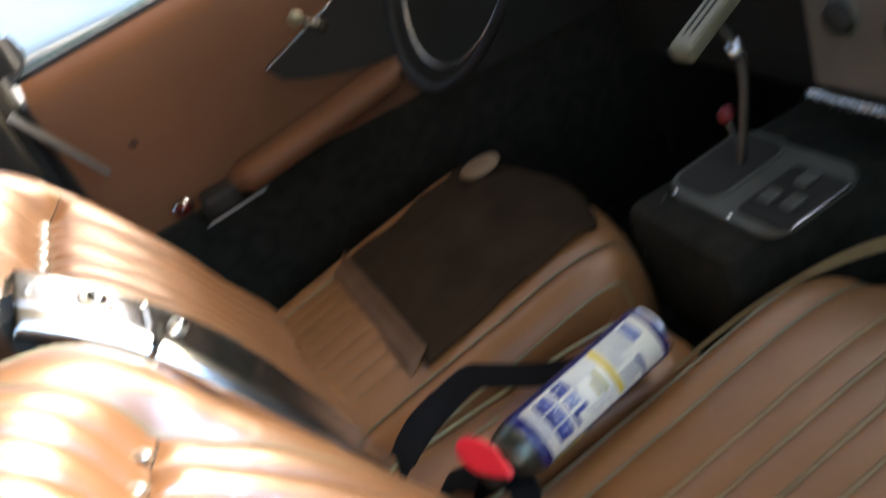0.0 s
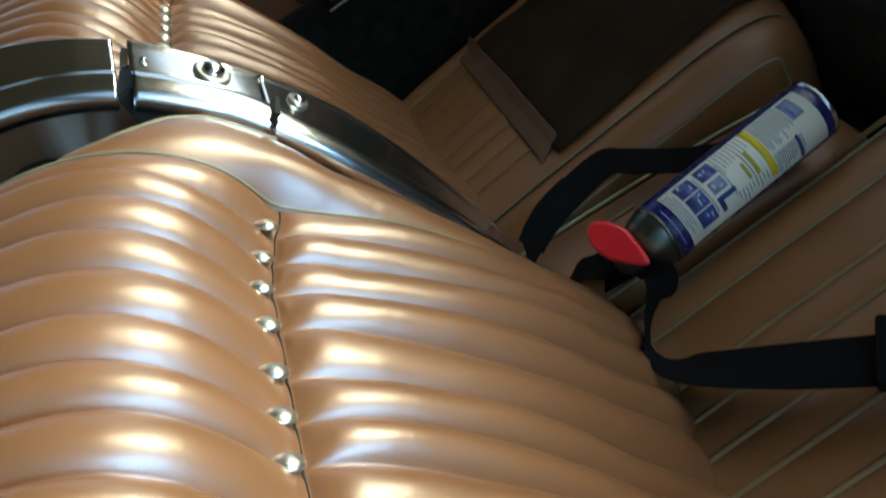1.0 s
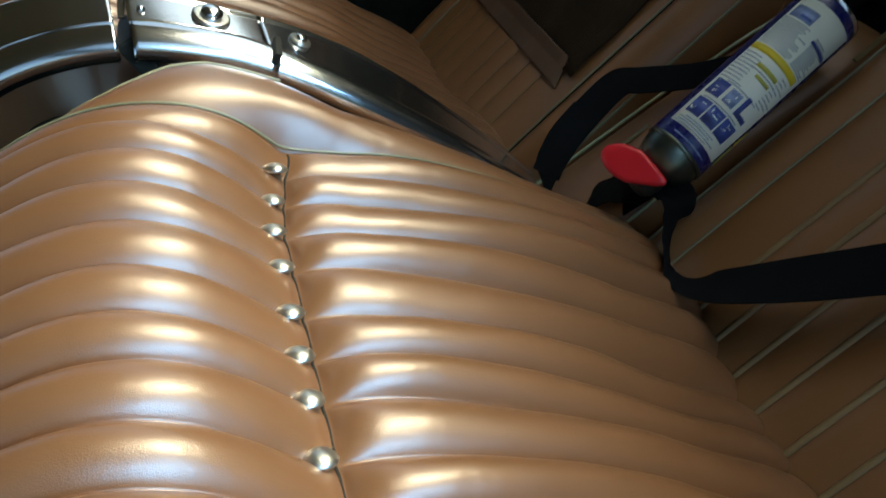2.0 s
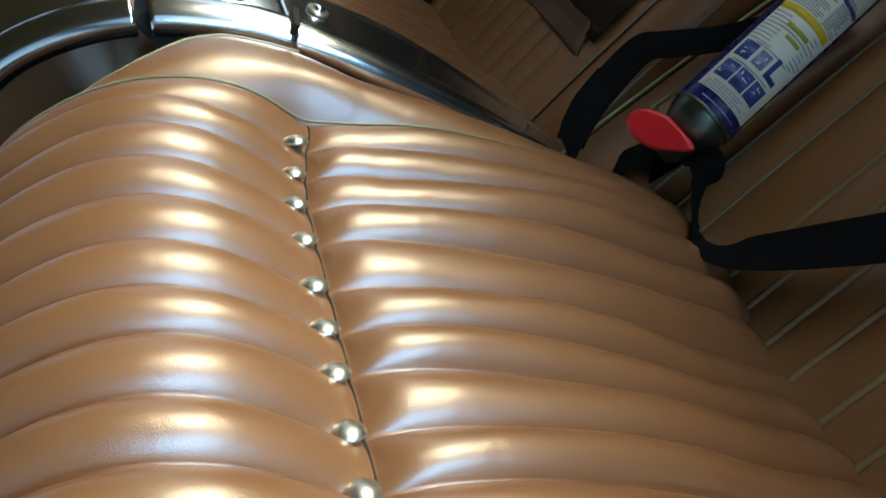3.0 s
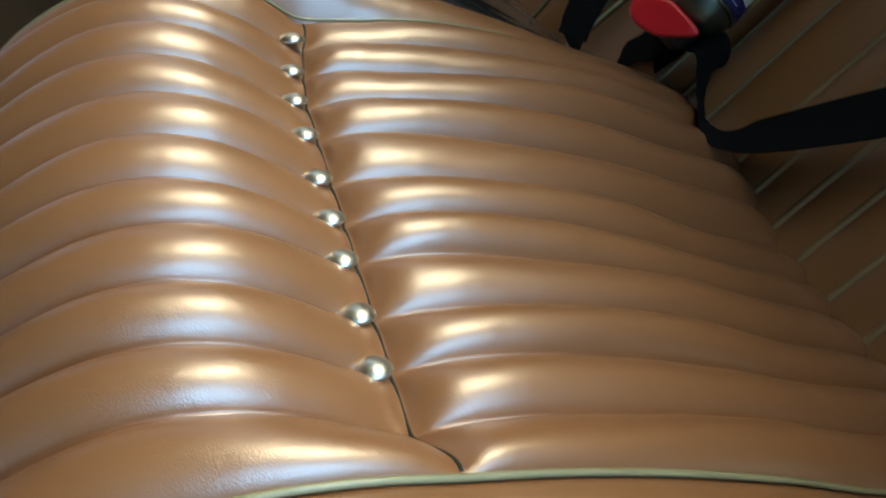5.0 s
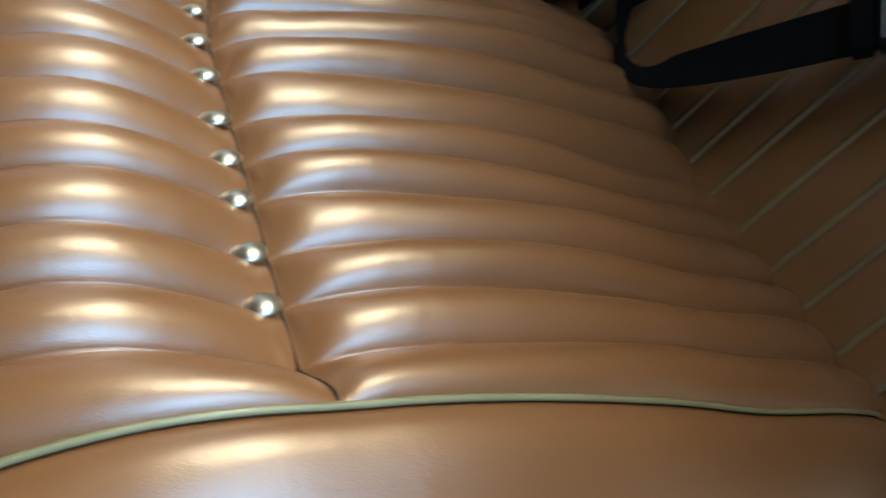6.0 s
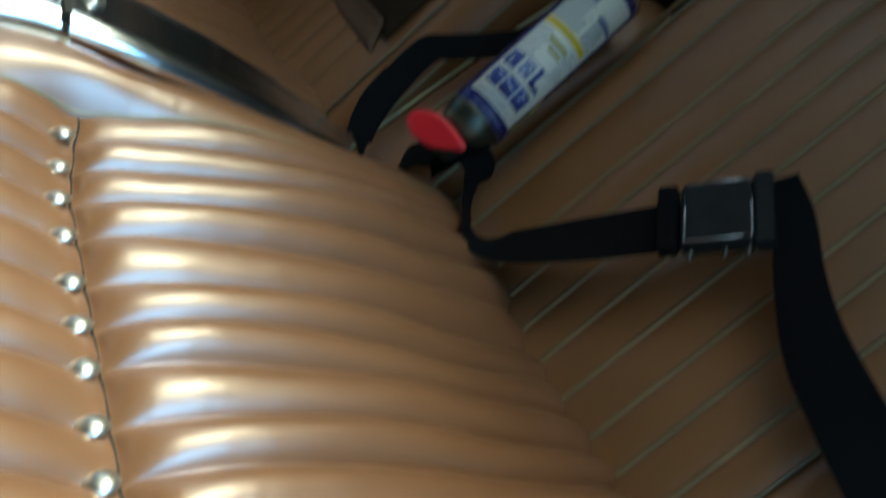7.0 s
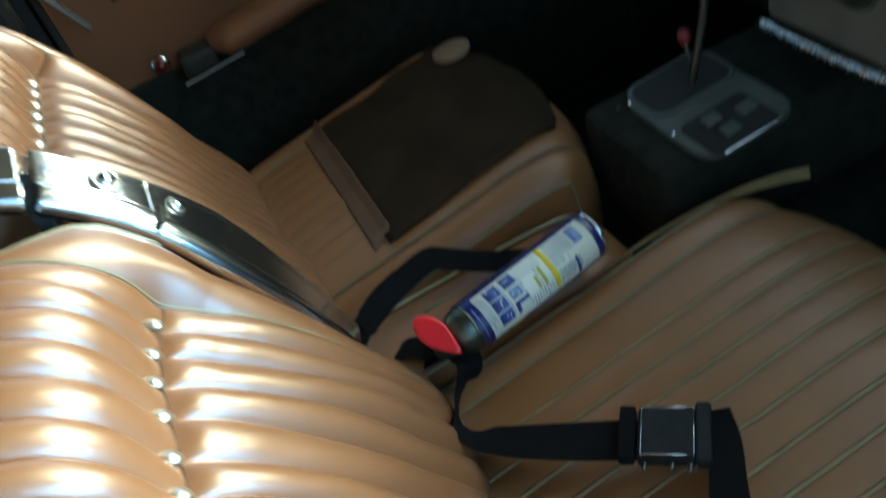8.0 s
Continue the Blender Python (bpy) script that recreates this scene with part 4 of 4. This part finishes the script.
# ---- doors, pillars, roof ----
def car_door(y, side, label):
    """side: +1 for the door at larger y. Its inner skin lies at y."""
    d = thing("car_door", (0.4, y, FLOOR + 0.1), label, "car door", "car doors")

    def bx(name, lo, hi, mat, bevel, text, parent=None):
        a, b = y + side * lo[1], y + side * hi[1]
        o = box(name, (lo[0], min(a, b), lo[2]), (hi[0], max(a, b), hi[2]), mat, None, bevel)
        return under(o, parent or d, text)
    # padded inner skin with a soft top roll
    sec = spline([(0.055, 0.880), (0.030, 0.872), (0.006, 0.850), (0.0, 0.81), (0.004, 0.72), (0.008, 0.62), (0.012, 0.55)], 28)
    xs = np.linspace(-0.035, 1.02, 40)
    pts = np.array([[(x, y + side * (o + 0.003 * math.sin(x * 9)), z - 0.03 + 0.075 * (x + 0.03) * np.clip((z - 0.5) / 0.36, 0, 1)) for o, z in sec] for x in xs])
    grid("inner_skin", pts, DOOR_VINYL, d, "copper-brown vinyl door skin", flip=side < 0)
    bx("lower_panel", (-0.035, 0.006, 0.118), (1.02, 0.03, 0.546), CARPET, 0.006, "black carpeted lower panel")
    bx("outer_shell", (-0.035, 0.06, 0.118), (1.02, 0.085, 0.835), DARK_PAINT, 0.01, "dark painted outer shell")
    bx("end_plate", (-0.050, 0.005, 0.14), (-0.036, 0.085, 0.82), BLACK, 0.004, "dark door end")
    # armrest
    arm = spline([(0.172, 0.567), (0.24, 0.575), (0.34, 0.588), (0.43, 0.60), (0.50, 0.612), (0.53, 0.618)], 26)
    asec = spline([(0.005, -0.022), (-0.03, -0.024), (-0.052, -0.020), (-0.064, -0.004), (-0.058, 0.016), (-0.03, 0.024), (0.005, 0.024)], 16)
    ends = np.clip(np.minimum(np.arange(26), np.arange(26)[::-1]) / 2.0, 0.3, 1) ** 0.5
    pts = np.array([[(x, y + side * o * e, z + h * e) for o, h in asec] for (x, z), e in zip(arm, ends)])
    rest = grid("armrest", pts, DOOR_VINYL, d, "padded brown armrest", flip=side < 0)
    under(tube("armrest_trim", [(x, y - side * 0.045, z - 0.034) for x, z in spline([(0.105, 0.567), (0.15, 0.571), (0.22, 0.578)], 12)], 0.0019, NICKEL, None, n=40, sides=8), rest, "dull metal lower trim")
    bx("armrest_bracket", (0.112, -0.050, 0.538), (0.176, 0.004, 0.578), BLACK, 0.010, "dark armrest bracket")
    lens = lathe("reflector", [(0, 0.0125), (0.003, 0.012), (0.007, 0.009), (0.0085, 0.0001)], (0.082, y - side * 0.008, 0.568), (0, -side, 0.15), RED_LENS, d, "round red courtesy lens", sides=26)
    under(lathe("bezel", [(0, 0.017), (0.003, 0.0165), (0.005, 0.013)], (0.082, y - side * 0.007, 0.568), (0, -side, 0.15), CHROME, None, sides=26), lens, "chrome bezel")
    # dark map pocket and window winder
    outline = [(0.314, 0.712), (0.330, 0.684), (0.38, 0.662), (0.44, 0.645), (0.51, 0.632), (0.55, 0.560), (0.60, 0.535), (1.01, 0.535), (1.01, 0.900), (0.60, 0.812), (0.453, 0.761)]
    bm = bmesh.new()
    f = bm.faces.new([bm.verts.new((x, y + side * 0.004, z)) for x, z in outline])
    up = bmesh.ops.extrude_face_region(bm, geom=[f])
    bmesh.ops.translate(bm, verts=[v for v in up["geom"] if isinstance(v, bmesh.types.BMVert)], vec=(0, -side * 0.013, 0))
    pocket = from_bm("map_pocket", bm, BLACK, d, "black forward map pocket")
    under(tube("pocket_edge", [(0.316, y - side * 0.010, 0.713), (0.38, y - side * 0.010, 0.735), (0.453, y - side * 0.010, 0.761)], 0.0012, CHROME, None, n=10, sides=6), pocket, "thin bright edge")
    crank = tube("window_winder", [(0.43, y - side * 0.006, 0.73), (0.43, y - side * 0.03, 0.735), (0.405, y - side * 0.036, 0.755), (0.386, y - side * 0.038, 0.772)], 0.005, STEEL, d, "dull steel window winder", n=20)
    under(lathe("knob", [(0, 0.006), (0.006, 0.011), (0.018, 0.012), (0.024, 0.008), (0.025, 0.0001)], (0.386, y - side * 0.036, 0.773), (0, -side, 0), CREAM, None, sides=20), crank, "cream knob")
    under(lathe("small_hole", [(0, 0.006), (0.001, 0.0055), (0.0012, 0.0001)], (0.068, y - side * 0.002, 0.70), (0, -side, 0), BLACK, None, sides=14), d, "small dark hole")
    # window ledge
    ledge = [(x, y + side * 0.058, 0.852 + 0.075 * (x + 0.03)) for x in np.linspace(-0.04, 1.0, 12)]
    tube("window_seal", ledge, 0.006, DARK_PAINT, d, "dark window seal", n=30, sides=8)
    glass_edge = [(x, y + side * 0.062, 0.862 + 0.075 * (x + 0.03)) for x in np.linspace(-0.02, 0.98, 12)]
    tube("glass_edge", glass_edge, 0.0025, GLASS_EDGE, d, "greenish edge of the lowered glass", n=30, sides=6)
    return d


GLASS_EDGE = material("glass_edge", (0.10, 0.22, 0.18), 0.1, vary=0.1, scale=8)
driver_door = car_door(1.175, 1, "copper-brown vinyl driver's door with armrest and lowered window")
near_door = car_door(MID * 2 - 1.175 - 0.045, -1, "copper-brown vinyl passenger door standing wide open")
hinge = Vector((1.03, MID * 2 - 1.175 - 0.10, 0))
near_door.matrix_basis = Matrix.Translation(hinge) @ pose(0, 0, 0, 0, 0, 68) @ Matrix.Translation(-hinge) @ near_door.matrix_basis
# glossy strip at the door's shut edge
strap_ob = strap("shut_strip", [(-0.062, 1.142, 0.825, 0, 1, 0.3), (-0.049, 1.142, 0.802, 0, 1, 0.3), (-0.030, 1.142, 0.768, 0, 1, 0.3), (-0.003, 1.142, 0.717, 0, 1, 0.2), (0.015, 1.142, 0.683, 0, 1, 0.2)], 0.030, 0.004, DARK_PAINT, None)
under(strap_ob, driver_door, "dark glossy strip on the shut edge")

for nm, yy, sd in (("pillar_driver_side", 1.19, 1), ("pillar_near_side", MID * 2 - 1.19 - 0.045, -1)):
    p = thing(nm, (-0.13, yy, FLOOR), "dark grey door pillar with belt reel", "pillar", kind="structure")
    lo, hi = sorted((yy, yy + sd * 0.09))
    under(box("pillar_post", (-0.17, lo, FLOOR), (-0.0515, hi, ROOF), BLACK, None, 0.02), p, "dark grey trim")
    lo, hi = sorted((yy + sd * 0.012, yy + sd * 0.06))
    under(box("door_flange", (-0.053, lo, 0.868), (-0.020, hi, ROOF - 0.002), RUBBER, None, 0.006), p, "black rubber-edged window flange")
    lo, hi = sorted((yy - sd * 0.045, yy))
    under(box("belt_reel", (-0.165, lo, 0.70), (-0.075, hi, 0.86), BLACK, None, 0.015), p, "black belt reel cover")
    under(strap("hanging_belt", [(-0.12, yy - sd * 0.05, 0.70, 1, 0, 0), (-0.12, yy - sd * 0.055, 0.55, 1, 0, 0), (-0.11, yy - sd * 0.05, 0.30, 1, 0, 0)], 0.047, 0.002, WEBBING, None), p, "black belt webbing")
    lo, hi = sorted((yy, yy + sd * 0.05))
    under(box("quarter_panel", (-0.95, lo, FLOOR), (-0.175, hi, 0.88), BLACK, None, 0.01), p, "black quarter trim")
    under(box("roof_pillar", (-0.95, lo, 0.884), (-0.62, hi, ROOF), BLACK, None, 0.01), p, "black rear roof pillar")
    lo, hi = sorted((yy + sd * 0.01, yy + sd * 0.08))
    under(box("sill", (-0.06, lo, FLOOR - 0.05), (1.3, hi, 0.115), DARK_PAINT, None, 0.01), p, "dark sill")
    lo, hi = sorted((yy, yy + sd * 0.05))
    under(box("kick_panel", (1.03, lo, FLOOR), (1.36, hi, 0.89), BLACK, None, 0.01), p, "black kick panel")
    a = tube("windscreen_pillar", [(1.22, yy + sd * 0.03, 0.93), (0.98, yy + sd * 0.01, 1.13), (0.72, yy - sd * 0.03, ROOF)], 0.028, DARK_PAINT, None, n=20)
    under(a, p, "dark windscreen pillar")

# out of view; front edge drawn forward to keep sky light off the cushions
roof = box("roof", (-0.96, MID - 0.76, ROOF), (0.72, MID + 0.76, ROOF + 0.05), HEADLINER, None, 0.02)
tagged(roof, "unseen car roof with dark olive lining, extended to shade the cushions", "roof", kind="structure")
parcel = box("rear_shelf", (-1.3, MID - 0.73, 0.70), (-0.90, MID + 0.73, 0.80), BLACK, None, 0.02)
tagged(parcel, "black rear parcel shelf", "shelf", kind="structure")
tagged(box("rear_bulkhead", (-1.30, MID - 0.74, FLOOR), (-1.22, MID + 0.74, 0.70), BLACK, None, 0.01), "black rear bulkhead", "bulkhead", kind="structure")
bonnet = box("bonnet", (1.37, MID - 0.80, 0.70), (2.7, MID + 0.80, 0.96), DARK_PAINT, None, 0.04)
tagged(bonnet, "dark painted car bonnet beyond the windscreen", "bonnet", kind="structure")


# ---- outside ----
GROUND = -0.22
bm = bmesh.new()
bmesh.ops.create_grid(bm, x_segments=2, y_segments=2, size=400)
bm.transform(Matrix.Translation((0, 0, GROUND)))
tagged(from_bm("ground", bm, CONCRETE), "pale sunlit concrete yard", "ground", kind="structure")

# lawn and hedge beyond the open door
bm = bmesh.new()
bmesh.ops.create_grid(bm, x_segments=1, y_segments=1, size=1)
for v in bm.verts:
    v.co = Vector((v.co.x * 30, -17 + v.co.y * 14.8, GROUND + 0.02))
tagged(from_bm("lawn", bm, GRASS), "green lawn beyond the open door", "lawn", kind="structure")
rnd = random.Random(11)
verts, faces = [], []
for k in range(9000):
    x, y = rnd.uniform(-14, 16), -13 + rnd.gauss(0, 0.6)
    z = GROUND + rnd.random() ** 0.7 * (1.9 + 0.3 * math.sin(x * 0.9) + 0.2 * math.sin(x * 2.3 + 1))
    a, b = Vector((rnd.gauss(0, 1), rnd.gauss(0, 1), rnd.gauss(0, 1))).normalized() * 0.16, Vector((rnd.gauss(0, 1), rnd.gauss(0, 1), rnd.gauss(0, 1))).normalized() * 0.10
    c = Vector((x, y, z))
    n0 = len(verts)
    verts += [c - a, c - b, c + a, c + b]
    faces.append((n0, n0 + 1, n0 + 2, n0 + 3))
tagged(mesh_object("hedge", verts, faces, LEAF, smooth=False), "leafy green hedge behind the lawn", "hedge", kind="stuff")

# a pale blue parked car beyond the driver's window
parked = thing("parked_car", (0.4, 4.2, GROUND), "pale blue parked saloon car beyond the driver's window", "car")
secs = [(-1.9, 0.35, 0.62), (-1.7, 0.22, 0.86), (-1.0, 0.20, 0.95), (0.2, 0.20, 1.0), (1.4, 0.20, 0.97), (2.3, 0.22, 0.85), (2.55, 0.38, 0.60)]
rows = []
for x, zb, zt in secs:
    rows.append([(x, 3.42, GROUND + zb), (x, 3.36, GROUND + zb + 0.12), (x, 3.34, GROUND + (zb + zt) / 2), (x, 3.40, GROUND + zt - 0.06), (x, 3.55, GROUND + zt), (x, 4.2, GROUND + zt + 0.04),
                 (x, 4.85, GROUND + zt), (x, 5.0, GROUND + zt - 0.06), (x, 5.06, GROUND + (zb + zt) / 2), (x, 5.0, GROUND + zb)])
grid("body", np.array(rows), BLUE_PAINT, parked, "pale blue body", thick=0.02)
rows = []
for x, zt, ins in [(-1.2, 0.97, 0.0), (-0.75, 1.36, 0.16), (0.0, 1.44, 0.18), (0.6, 1.42, 0.18), (1.25, 0.99, 0.0)]:
    rows.append([(x, 3.46, GROUND + 0.96), (x, 3.46 + ins, GROUND + zt), (x, 4.2, GROUND + zt + 0.03), (x, 4.94 - ins, GROUND + zt), (x, 4.94, GROUND + 0.96)])
grid("cabin", np.array(rows), GLASS_DARK, parked, "dark glass cabin", thick=0.02)
box("roof_panel", (-0.75, 3.62, GROUND + 1.43), (0.6, 4.78, GROUND + 1.48), LABEL_WHITE, parked, 0.02, "white roof panel")
for wx in (-1.15, 1.65):
    for wy in (3.42, 4.86):
        w = lathe("wheel", [(-0.09, 0.20), (-0.09, 0.30), (-0.06, 0.33), (0.06, 0.33), (0.09, 0.30), (0.09, 0.20)], (wx, wy, GROUND + 0.33), (0, 1, 0), RUBBER, parked, "black tyre", sides=28)
        under(lathe("rim", [(-0.08, 0.0001), (-0.09, 0.12), (-0.085, 0.20)], (wx, wy, GROUND + 0.33), (0, 1, 0), CHROME, None, sides=24), w, "bright wheel rim")
parked.location.y += 6.0
# lint on the cushion
speck = lathe("lint_speck", [(-0.001, 0.0012), (0.0006, 0.0014), (0.0014, 0.0001)], (0.192, 0.168, 0.3665), (0, 0, 1), LINT, None, sides=10)
tagged(speck, "small white lint speck on the brown cushion", "lint")
